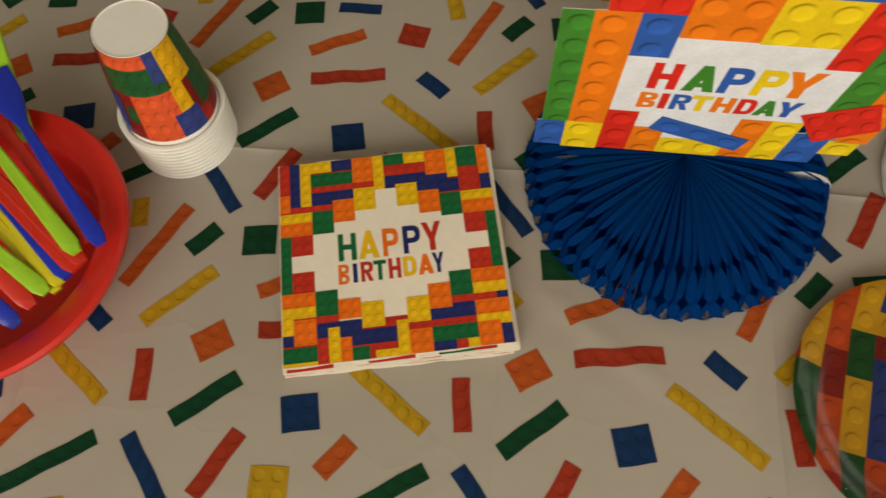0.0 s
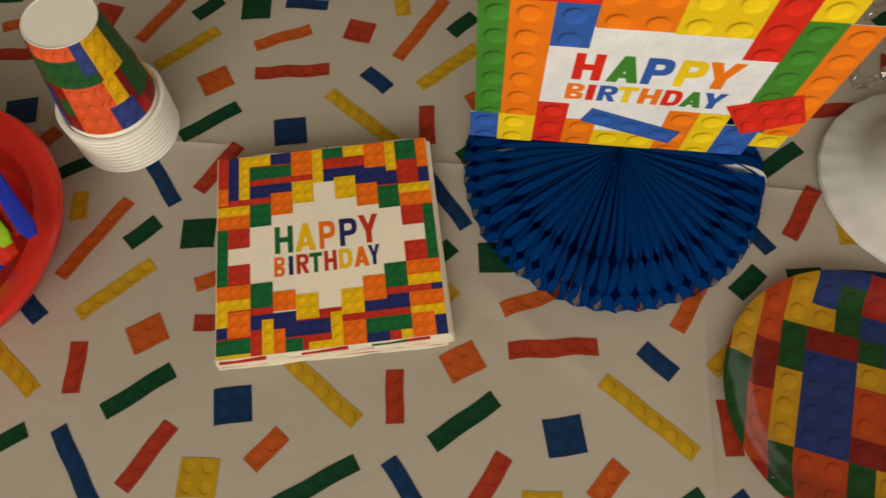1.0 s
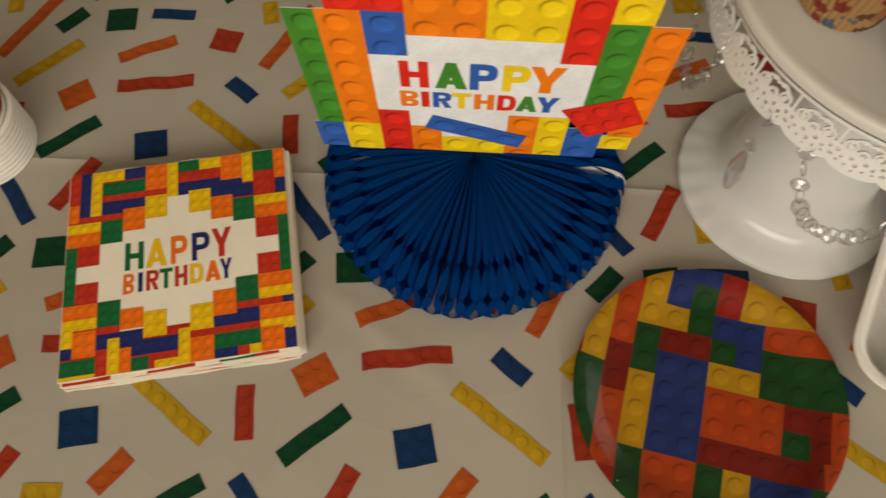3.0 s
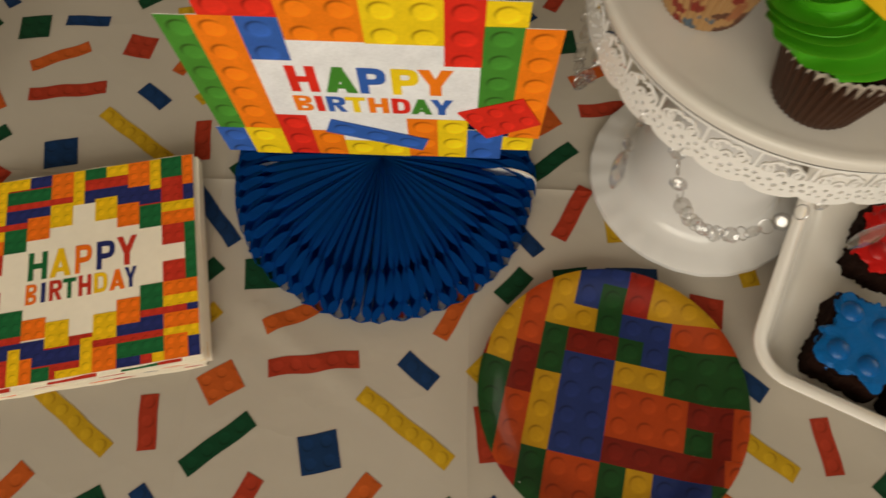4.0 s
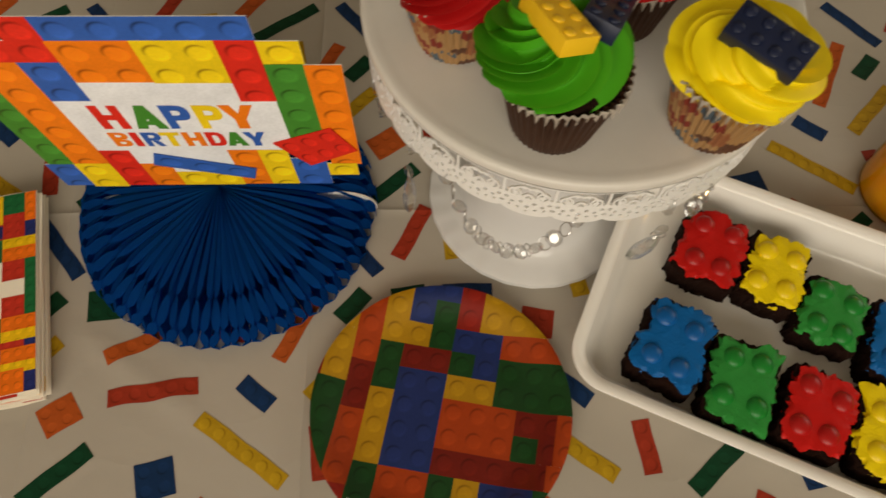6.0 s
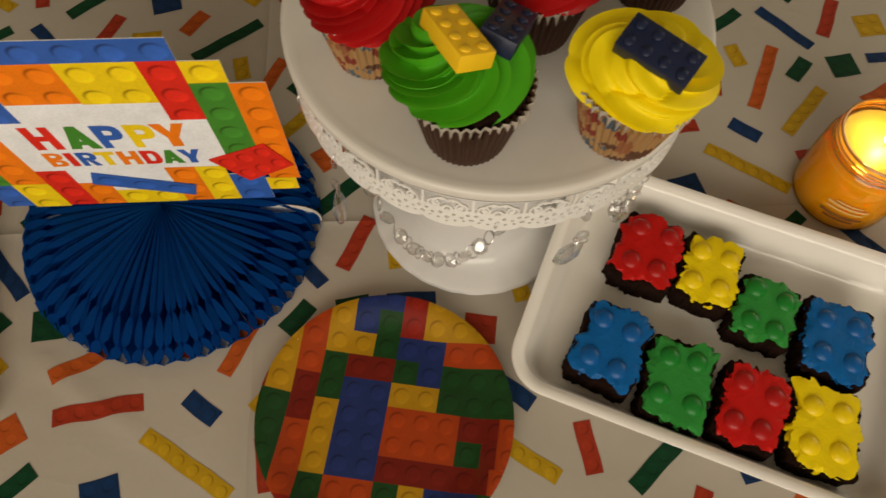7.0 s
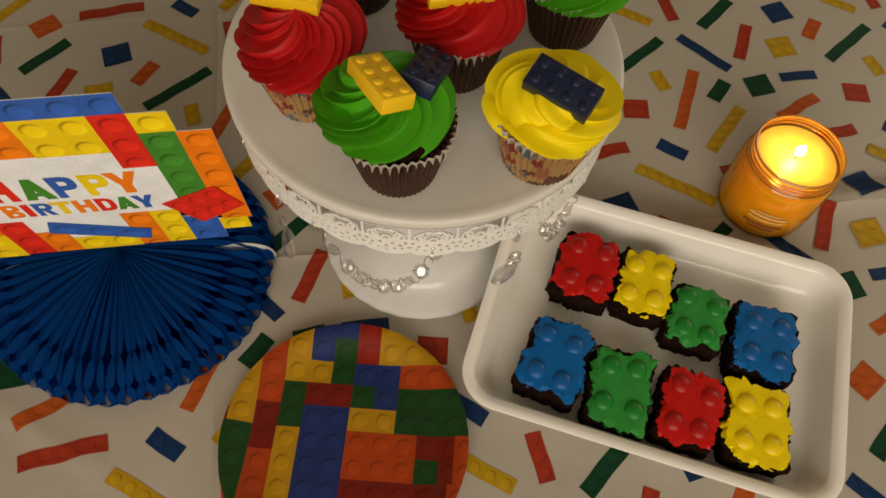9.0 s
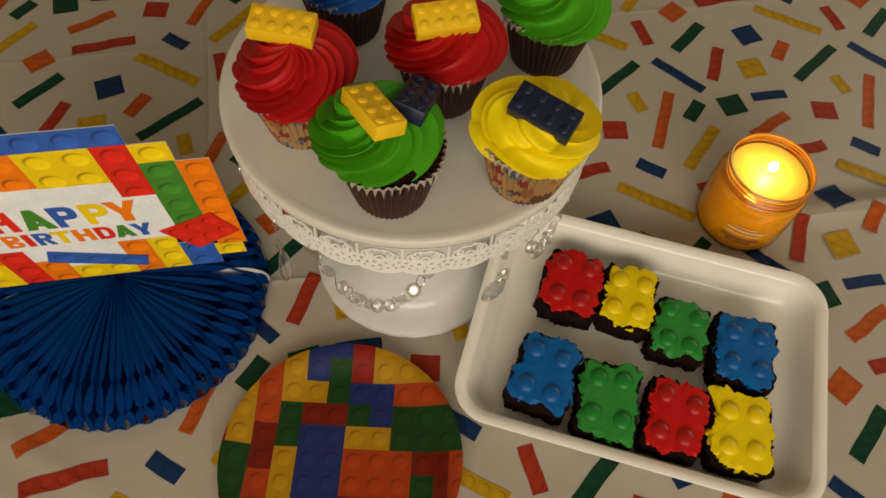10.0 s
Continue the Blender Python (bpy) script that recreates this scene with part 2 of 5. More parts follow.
MAT_CANDY = {"yellow": plain("yellow_candy", (0.88, 0.54, 0.012), 0.48, 0.06, 60, 0.08), "navy": plain("navy_candy", (0.006, 0.012, 0.042), 0.42, 0.2, 60, 0.15, ior=1.4),
             "red": plain("red_sweet_shell", (0.40, 0.007, 0.007), 0.34, 0.1, 60, 0.15, ior=1.36), "green": plain("green_sweet_shell", (0.008, 0.20, 0.025), 0.34, 0.1, 60, 0.15, ior=1.36),
             "blue": plain("blue_sweet_shell", (0.001, 0.095, 0.33), 0.34, 0.1, 60, 0.15, ior=1.36), "yellowd": plain("yellow_sweet_shell", (0.82, 0.60, 0.007), 0.34, 0.1, 60, 0.15, ior=1.36)}
MAT_HANDLE = {"R": plain("red_cutlery_plastic", (0.62, 0.03, 0.015), 0.28, 0.06, 30, 0.05), "G": plain("lime_cutlery_plastic", (0.36, 0.66, 0.03), 0.28, 0.06, 30, 0.05),
              "B": plain("blue_cutlery_plastic", (0.012, 0.035, 0.50), 0.28, 0.06, 30, 0.05), "Y": plain("yellow_cutlery_plastic", (0.75, 0.66, 0.02), 0.28, 0.06, 30, 0.05)}
MAT_CEILING = plain("white_ceiling_paint", (0.80, 0.77, 0.71), 0.9, 0.04, 8, 0.1)
MAT_WALL = plain("warm_white_wall_paint", (0.66, 0.60, 0.51), 0.85, 0.06, 8, 0.1)
MAT_FLOOR = plain("brown_wood_floor", (0.20, 0.12, 0.07), 0.5, 0.25, 12, 0.1)
MAT_TABLE = plain("dark_table_wood", (0.16, 0.09, 0.05), 0.45, 0.2, 20, 0.1)
MAT_AMBER = glass_material("amber_glass", (1.0, 0.86, 0.52), 0.05, 0.945)


def wax_material():
    m, n, l, bs = material("orange_candle_wax")
    bs.inputs["Base Color"].default_value = (1.0, 0.66, 0.13, 1)
    bs.inputs["Roughness"].default_value = 0.4
    bs.inputs["Subsurface Weight"].default_value = 0.8
    bs.inputs["Subsurface Radius"].default_value = (0.024, 0.013, 0.004)
    bs.inputs["Subsurface Scale"].default_value = 1.0
    return m


def flame_material():
    m, n, l, bs = material("candle_flame")
    bs.inputs["Base Color"].default_value = (1, 0.8, 0.4, 1)
    bs.inputs["Emission Color"].default_value = (1.0, 0.62, 0.20, 1)
    bs.inputs["Emission Strength"].default_value = 150
    return m


MAT_THREAD = plain("thick_amber_glass", (0.42, 0.19, 0.03), 0.14, 0.1, 60, 0.0)
MAT_WAX, MAT_FLAME = wax_material(), flame_material()
MAT_WICK = plain("charred_wick", (0.02, 0.015, 0.012), 0.9, 0.2)
MAT_LABEL = plain("pale_orange_label_ink", (0.78, 0.50, 0.18), 0.9, 0.05)
MAT_LABEL_DARK = plain("brown_label_ink", (0.22, 0.09, 0.02), 0.6, 0.1)

# ---- mesh helpers ----


def mesh_from(name, bm, mat, smooth=True):
    me = bpy.data.meshes.new(name)
    bm.normal_update()
    bm.to_mesh(me)
    bm.free()
    if mat is not None:
        me.materials.append(mat)
    if smooth:
        me.polygons.foreach_set("use_smooth", [True] * len(me.polygons))
        me.set_sharp_from_angle(angle=radians(38))
    return me


def part(name, bm, mat, parent, label="", smooth=True):
    ob = new(name, mesh_from(name, bm, mat, smooth))
    ob.parent = parent
    if label:
        tagged(ob, label)
    return ob


def thing(name, m, label, category, group="", kind=""):
    ob = new(name)
    ob.empty_display_size = 0.02
    ob.matrix_world = m
    return tagged(ob, label, category, group, kind)


def solid(name, bm, mat, m, label, category, group="", kind="", smooth=True):
    ob = new(name, mesh_from(name, bm, mat, smooth))
    ob.matrix_world = m
    return tagged(ob, label, category, group, kind)


def loops(bm, rows, close=True, cap0=False, cap1=False):
    """Skin successive closed rings of points."""
    vs = [[bm.verts.new(p) for p in row] for row in rows]
    for a, b in zip(vs, vs[1:]):
        n = len(a)
        for i in range(n if close else n - 1):
            j = (i + 1) % n
            bm.faces.new((a[i], a[j], b[j], b[i]))
    if cap0:
        bm.faces.new(list(reversed(vs[0])))
    if cap1:
        bm.faces.new(vs[-1])
    return vs


def lathe(profile, seg=64, cap0=False, cap1=False, shape=None):
    bm = bmesh.new()
    rows = []
    for k, (r, z) in enumerate(profile):
        row = []
        for i in range(seg):
            a = 2 * math.pi * i / seg
            rr, zz = (r, z) if shape is None else shape(r, z, a, k)
            row.append((rr * math.cos(a), rr * math.sin(a), zz))
        rows.append(row)
    loops(bm, rows, True, cap0, cap1)
    return bm


def rbox(w, d, h, r, seg=2, base=True):
    bm = bmesh.new()
    bmesh.ops.create_cube(bm, size=1.0, matrix=Matrix.Translation((0, 0, h / 2 if base else 0)) @ Matrix.Diagonal((w, d, h, 1)))
    bmesh.ops.bevel(bm, geom=list(bm.edges), offset=r, segments=seg, affect="EDGES", profile=0.5)
    return bm


def rrect(w, d, r, n=8):
    pts = []
    for cx, cy, a0 in ((w / 2 - r, d / 2 - r, 0), (-w / 2 + r, d / 2 - r, 90), (-w / 2 + r, -d / 2 + r, 180), (w / 2 - r, -d / 2 + r, 270)):
        for i in range(n + 1):
            a = radians(a0 + 90 * i / n)
            pts.append((cx + r * math.cos(a), cy + r * math.sin(a)))
    return pts


def joined(bm, other, m=None):
    me = bpy.data.meshes.new("joined")
    if m is not None:
        bmesh.ops.transform(other, matrix=m, verts=list(other.verts))
    other.to_mesh(me)
    other.free()
    bm.from_mesh(me)
    bpy.data.meshes.remove(me)
    return bm


def clip(poly, inside):
    """Cut a convex polygon by half planes given as (nx, ny, limit)."""
    for nx, ny, lim in inside:
        out = []
        for (x0, y0), (x1, y1) in zip(poly, poly[1:] + poly[:1]):
            d0, d1 = nx * x0 + ny * y0 - lim, nx * x1 + ny * y1 - lim
            if d0 <= 0:
                out.append((x0, y0))
            if d0 * d1 < 0:
                t = d0 / (d0 - d1)
                out.append((x0 + t * (x1 - x0), y0 + t * (y1 - y0)))
        poly = out
        if len(poly) < 3:
            return []
    return poly


class Print:
    """A printed sheet: rectangles of ink in a stud grid, laid on a surface given by place(x, y)."""

    def __init__(self):
        self.bm = bmesh.new()
        self.uv = self.bm.loops.layers.uv.new("studs")
        self.tint = self.bm.loops.layers.float_color.new("tint")

    def face(self, pts, stud, colour, place):
        f = self.bm.faces.new([self.bm.verts.new(place(x, y)) for x, y in pts])
        for lp, q in zip(f.loops, stud):
            lp[self.uv].uv = q
            lp[self.tint] = (*colour, 1)

    def rect(self, x0, y0, x1, y1, colour, place, step=0.5, inside=(), plain_ink=False):
        nx, ny = max(1, math.ceil(abs(x1 - x0) / step)), max(1, math.ceil(abs(y1 - y0) / step))
        for i in range(nx):
            for j in range(ny):
                a, b = x0 + (x1 - x0) * i / nx, x0 + (x1 - x0) * (i + 1) / nx
                c, d = y0 + (y1 - y0) * j / ny, y0 + (y1 - y0) * (j + 1) / ny
                p = [(a, c), (b, c), (b, d), (a, d)]
                if inside:
                    p = clip(p, inside)
                if p:
                    self.face(p, [(0.0, 0.0)] * len(p) if plain_ink else [(x - x0, -(y - y0)) for x, y in p], colour, place)

    def finish(self, weld=1e-5):
        bmesh.ops.remove_doubles(self.bm, verts=list(self.bm.verts), dist=weld)
        bmesh.ops.recalc_face_normals(self.bm, faces=list(self.bm.faces))
        return self.bm


def bowl_strokes(y0, y1, sx, sy):
    """The rounded half of a P, R, B or D as convex pieces in a unit box, y up."""
    xc, yc, n = 0.52, (y0 + y1) / 2, 7
    ry = (y1 - y0) / 2
    out = [[(sx, y1 - sy), (xc, y1 - sy), (xc, y1), (sx, y1)], [(sx, y0), (xc, y0), (xc, y0 + sy), (sx, y0 + sy)]]
    ring = []
    for i in range(n + 1):
        a = math.pi / 2 - math.pi * i / n
        ca, sa = max(0.0, math.cos(a)) ** 0.75, math.copysign(abs(math.sin(a)) ** 0.75, math.sin(a))
        ring.append(((xc + (1 - xc) * ca, yc + ry * sa), (xc + (1 - xc - sx) * ca, yc + (ry - sy) * sa)))
    out += [[a[0], a[1], b[1], b[0]] for a, b in zip(ring, ring[1:])]
    return out


def glyph(ch, sx, sy):
    """A heavy block capital as convex pieces in a unit box, y up; sx and sy are the weights of its strokes."""
    bar = [(0, 0), (sx, 0), (sx, 1), (0, 1)]
    if ch == "I":
        return [[(0, 0), (1, 0), (1, 1), (0, 1)]]
    if ch == "H":
        return [bar, [(1 - sx, 0), (1, 0), (1, 1), (1 - sx, 1)], [(sx, 0.5 - sy / 2), (1 - sx, 0.5 - sy / 2), (1 - sx, 0.5 + sy / 2), (sx, 0.5 + sy / 2)]]
    if ch == "T":
        return [[(0, 1 - sy), (1, 1 - sy), (1, 1), (0, 1)], [(0.5 - sx / 2, 0), (0.5 + sx / 2, 0), (0.5 + sx / 2, 1 - sy), (0.5 - sx / 2, 1 - sy)]]
    if ch == "A":
        a = sx * 0.45
        run = 0.5 - a
        left = [(0, 0), (sx, 0), (0.5, (0.5 - sx) / run), (0.5, 1), (run, 1)]
        y0, y1 = 0.17, 0.17 + sy * 0.8
        return [left, [(1 - x, y) for x, y in reversed(left)], [(sx + run * y0, y0), (1 - sx - run * y0, y0), (1 - sx - run * y1, y1), (sx + run * y1, y1)]]
    if ch == "Y":
        left = [(0.5 - sx / 2, 0.40), (0.5, 0.40), (0.5, 0.64), (sx, 1), (0, 1)]
        return [left, [(1 - x, y) for x, y in reversed(left)], [(0.5 - sx / 2, 0), (0.5 + sx / 2, 0), (0.5 + sx / 2, 0.40), (0.5 - sx / 2, 0.40)]]
    if ch == "P":
        return [bar] + bowl_strokes(0.36, 1, sx, sy)
    if ch == "R":
        return [bar] + bowl_strokes(0.42, 1, sx, sy * 0.85) + [[(sx + 0.06, 0.42), (sx + 0.40, 0.42), (1, 0), (1 - sx * 1.05, 0)]]
    if ch == "B":
        return [bar] + bowl_strokes(0.5, 1, sx, sy * 0.75) + bowl_strokes(0, 0.5, sx, sy * 0.75)
    return [bar] + bowl_strokes(0, 1, sx, sy)


def letters(sheet, word, inks, boxes, place, sx=0.34, sy=0.22):
    """Write a word letter by letter, each stretched into its box (x0, y0, x1, y1), y running down."""
    for ch, ink, (x0, y0, x1, y1) in zip(word, inks, boxes):
        for piece in glyph(ch, sx, sy):
            pts = [(x0 + u * (x1 - x0), y1 - v * (y1 - y0)) for u, v in piece]
            sheet.face(pts, [(0.0, 0.0)] * len(pts), ink, place)


# ---- the room round the table ----
FLOOR_Z = -0.75


def box_part(name, x0, y0, z0, x1, y1, z1, mat, label="", category="", kind="structure"):
    bm = bmesh.new()
    bmesh.ops.create_cube(bm, size=1.0, matrix=Matrix.Translation(((x0 + x1) / 2, (y0 + y1) / 2, (z0 + z1) / 2)) @ Matrix.Diagonal((x1 - x0, y1 - y0, z1 - z0, 1)))
    ob = new(name, mesh_from(name, bm, mat, False))
    return tagged(ob, label, category, "", kind)


box_part("floor", -2.3, -1.8, FLOOR_Z - 0.1, 2.9, 2.9, FLOOR_Z, MAT_FLOOR, "brown wooden floor under the table", "floor")
box_part("ceiling", -2.3, -1.8, 1.7, 2.9, 2.9, 1.8, MAT_CEILING, "plain painted ceiling", "ceiling")
box_part("wall_north", -2.3, 2.7, FLOOR_Z, 2.9, 2.9, 1.7, MAT_WALL, "plain warm white wall", "wall")
box_part("wall_west", -2.3, -1.6, FLOOR_Z, -2.1, 2.7, 1.7, MAT_WALL, "plain warm white wall", "wall")


def opened_wall(name, pieces):
    """A wall made of the solid pieces round its opening."""
    bm = bmesh.new()
    for x0, y0, z0, x1, y1, z1 in pieces:
        bmesh.ops.create_cube(bm, size=1.0, matrix=Matrix.Translation(((x0 + x1) / 2, (y0 + y1) / 2, (z0 + z1) / 2)) @ Matrix.Diagonal((x1 - x0, y1 - y0, z1 - z0, 1)))
    tagged(new(name, mesh_from(name, bm, MAT_WALL, False)), "plain warm white wall with an opening for light", "wall", "", "structure")


opened_wall("wall_south", ((-2.3, -1.8, FLOOR_Z, 2.9, -1.6, 0.50), (-2.3, -1.8, 1.64, 2.9, -1.6, 1.7), (-2.3, -1.8, 0.50, -1.22, -1.6, 1.64), (1.12, -1.8, 0.50, 2.9, -1.6, 1.64)))
# the east opening is made up, to hold the added fill lamp
opened_wall("wall_east", ((2.7, -1.6, FLOOR_Z, 2.9, 2.7, 0.48), (2.7, -1.6, 1.62, 2.9, 2.7, 1.7), (2.7, -1.6, 0.48, 2.9, 0.44, 1.62), (2.7, 1.56, 0.48, 2.9, 2.7, 1.62)))

# ---- table and cloth ----
TX0, TX1, TY0, TY1 = -0.72, 1.42, -0.10, 1.02


def build_table():
    t = thing("dining_table", pose(0, 0, FLOOR_Z), "dark wooden table hidden under the printed cloth", "table")
    bm = bmesh.new()
    bmesh.ops.create_cube(bm, size=1.0, matrix=Matrix.Translation(((TX0 + TX1) / 2, (TY0 + TY1) / 2, -FLOOR_Z - 0.0215)) @ Matrix.Diagonal((TX1 - TX0 - 0.02, TY1 - TY0 - 0.02, 0.035, 1)))
    part("tabletop", bm, MAT_TABLE, t, smooth=False)
    for x in (TX0 + 0.1, TX1 - 0.1):
        for y in (TY0 + 0.1, TY1 - 0.1):
            bm = rbox(0.06, 0.06, -FLOOR_Z - 0.039, 0.006)
            bmesh.ops.translate(bm, verts=list(bm.verts), vec=(x, y, 0))
            part("leg", bm, MAT_TABLE, t)


def cloth_z(x, y):
    """Height of the cloth: flat with slow swells, one raised pleat beyond the candle and a soft fold before the centrepiece."""
    z = 0.0004 * math.sin(9.0 * x + 2.0 * y + 0.6) * math.sin(7.0 * y - 3.0 * x + 1.1)
    d = y - (0.309 - 0.043 * (x - 0.72))
    z += 0.0095 * math.exp(-((d / 0.013) ** 2)) * min(1.0, max(0.0, (x - 0.74) / 0.06)) if x > 0.74 else 0.0
    along, across = (x - 0.112) * 0.793 - (y - 0.198) * 0.609, (x - 0.112) * 0.609 + (y - 0.198) * 0.793
    z += 0.0017 * math.exp(-((across / 0.008) ** 2) - (along / 0.062) ** 4)
    return z


def stretched(x, y):
    """The thin cloth lies pulled a few millimetres out of square."""
    px, py = x, y
    x, y = min(0.62, max(-0.62, x - 0.3)), min(0.42, max(-0.32, y - 0.3))
    return (px + 0.00280 + 0.00443 * x - 0.00216 * y - 0.01088 * x * x - 0.00670 * x * y + 0.01058 * y * y,
            py + 0.00283 + 0.00231 * x + 0.00245 * y - 0.00341 * x * x - 0.01628 * x * y - 0.02191 * y * y)


def build_cloth():
    cloth = thing("tablecloth", pose(0, 0, 0), "white plastic tablecloth printed with scattered toy bricks, with packing creases", "tablecloth")
    nx, ny = 430, 225
    drop = 0.22
    bm = bmesh.new()
    xs = [TX0 - 0.004, TX0] + [TX0 + (TX1 - TX0) * i / nx for i in range(nx + 1)] + [TX1, TX1 + 0.004]
    ys = [TY0 - 0.004, TY0] + [TY0 + (TY1 - TY0) * j / ny for j in range(ny + 1)] + [TY1, TY1 + 0.004]
    rows = []
    for j, y in enumerate(ys):
        row = []
        for i, x in enumerate(xs):
            hang = i in (0, len(xs) - 1) or j in (0, len(ys) - 1)
            low = -drop + 0.006 * math.sin(22 * (x + y))
            row.append(bm.verts.new((x, y, low if hang else cloth_z(x, y))))
        rows.append(row)
    for j in range(len(ys) - 1):
        for i in range(len(xs) - 1):
            if xs[i + 1] - xs[i] < 1e-9 or ys[j + 1] - ys[j] < 1e-9:
                continue
            bm.faces.new((rows[j][i], rows[j][i + 1], rows[j + 1][i + 1], rows[j + 1][i]))
    bmesh.ops.remove_doubles(bm, verts=list(bm.verts), dist=1e-6)
    part("sheet", bm, MAT_CLOTH, cloth)

    # one repeat of the print: place in the repeat, length, width, turn
    motif = {
        "B": ((0.0046, 0.013, 0.0265, 0.0255, 11), (0.2845, 0.2696, 0.0285, 0.0135, 139), (0.5785, 0.7894, 0.062, 0.0118, 127), (0.9629, 0.6162, 0.038, 0.0112, -2)),
        "G": ((0.2716, 0.7942, 0.071, 0.0118, 32), (0.5805, 0.5643, 0.0285, 0.0142, 46), (0.7061, 0.0297, 0.0535, 0.013, 38), (0.7682, 0.5777, 0.026, 0.0245, 5)),
        "O": ((0.131, 0.892, 0.0295, 0.014, 51), (0.4245, 0.5312, 0.0765, 0.0118, 61), (0.6864, 0.2125, 0.0265, 0.0225, 31), (0.8991, 0.4414, 0.0505, 0.012, 24)),
        "R": ((0.1879, 0.4975, 0.0245, 0.0225, -12), (0.4904, 0.0848, 0.0375, 0.0128, 95), (0.7808, 0.8405, 0.05, 0.0126, 61), (0.9635, 0.2816, 0.0635, 0.0128, 6)),
        "Y": ((0.2513, 0.096, 0.0765, 0.012, 142), (0.3357, 0.6455, 0.025, 0.0135, 100), (0.5455, 0.3552, 0.0635, 0.0122, 43), (0.9469, 0.7927, 0.0265, 0.0255, 2)),
    }
    sheet = Print()
    for ink, items in motif.items():
        for u, v, ln, wd, turn in items:
            ca, sa = math.cos(radians(turn)), math.sin(radians(turn))
            stud = 0.0128 if wd < 0.02 else wd / 2
            wavy = 0.0007 if ln in (0.0505, 0.0635) and ink in "OR" else 0.0003
            for ci in range(-4, 8):
                for cj in range(-2, 6):
                    cx = -0.0952 + 0.22526 * (ci + u) + 0.00729 * (cj + v)
                    cy = 0.1294 - 0.01002 * (ci + u) + 0.22166 * (cj + v)
                    cx, cy = stretched(cx, cy)
                    if not (TX0 + 0.04 < cx < TX1 - 0.04 and TY0 + 0.04 < cy < TY1 - 0.04):
                        continue

                    def place(p, q, cx=cx, cy=cy, ca=ca, sa=sa, wavy=wavy):
                        p, q = p * stud, q * stud + wavy * math.sin(p * 2.3 + cx * 40)
                        x, y = cx + p * ca - q * sa, cy + p * sa + q * ca
                        return (x, y, cloth_z(x, y) + (0.00035 if x < 0.73 or not 0.25 < y < 0.36 else 0.0014))

                    l2, w2 = ln / 2 / stud, wd / 2 / stud
                    sheet.rect(-l2, -w2, l2, w2, CLOTH_INK[ink], place, 0.34)
    part("printed_pattern", sheet.bm, MAT_CLOTH_INK, cloth, "scattered toy bricks printed in five colours")


build_table()
build_cloth()

# ---- paper napkins ----
NAP = 0.162


def nap_frame():
    """The print's own square, 20 units a side, x along the top edge and y down it."""
    o, ex, ey = Vector((-0.1336, 0.3152, 0)), Vector((0.1622, 0.0287, 0)), Vector((0.0228, -0.1579, 0))
    return o, ex / 20, ey / 20


def napkin_slab(bow, seed):
    """A folded napkin: two soft layers with a rolled fold along one side."""
    bm = bmesh.new()
    n = 22
    th = 0.00105
    top, bot = [], []
    for j in range(n + 1):
        rt, rb = [], []
        for i in range(n + 1):
            x, y = (i / n - 0.5) * NAP, (j / n - 0.5) * NAP
            edge = min(i, n - i, j, n - j)
            lift = bow * math.sin(3.0 * i / n + seed) * math.cos(2.0 * j / n + seed * 0.7)
            t = th * (0.45 if edge == 0 else 1.0)
            wob = 0.0006 * math.sin(i * 0.9 + seed * 2) if j in (0, n) else 0.0
            rt.append(bm.verts.new((x, y + wob, lift + t / 2)))
            rb.append(bm.verts.new((x, y + wob, lift - t / 2)))
        top.append(rt)
        bot.append(rb)
    for j in range(n):
        for i in range(n):
            bm.faces.new((top[j][i], top[j][i + 1], top[j + 1][i + 1], top[j + 1][i]))
            bm.faces.new((bot[j][i], bot[j + 1][i], bot[j + 1][i + 1], bot[j][i + 1]))
    for i in range(n):
        bm.faces.new((top[0][i], bot[0][i], bot[0][i + 1], top[0][i + 1]))
        bm.faces.new((top[n][i], top[n][i + 1], bot[n][i + 1], bot[n][i]))
        bm.faces.new((top[i][0], top[i + 1][0], bot[i + 1][0], bot[i][0]))
        bm.faces.new((top[i][n], bot[i][n], bot[i + 1][n], top[i + 1][n]))
    return bm


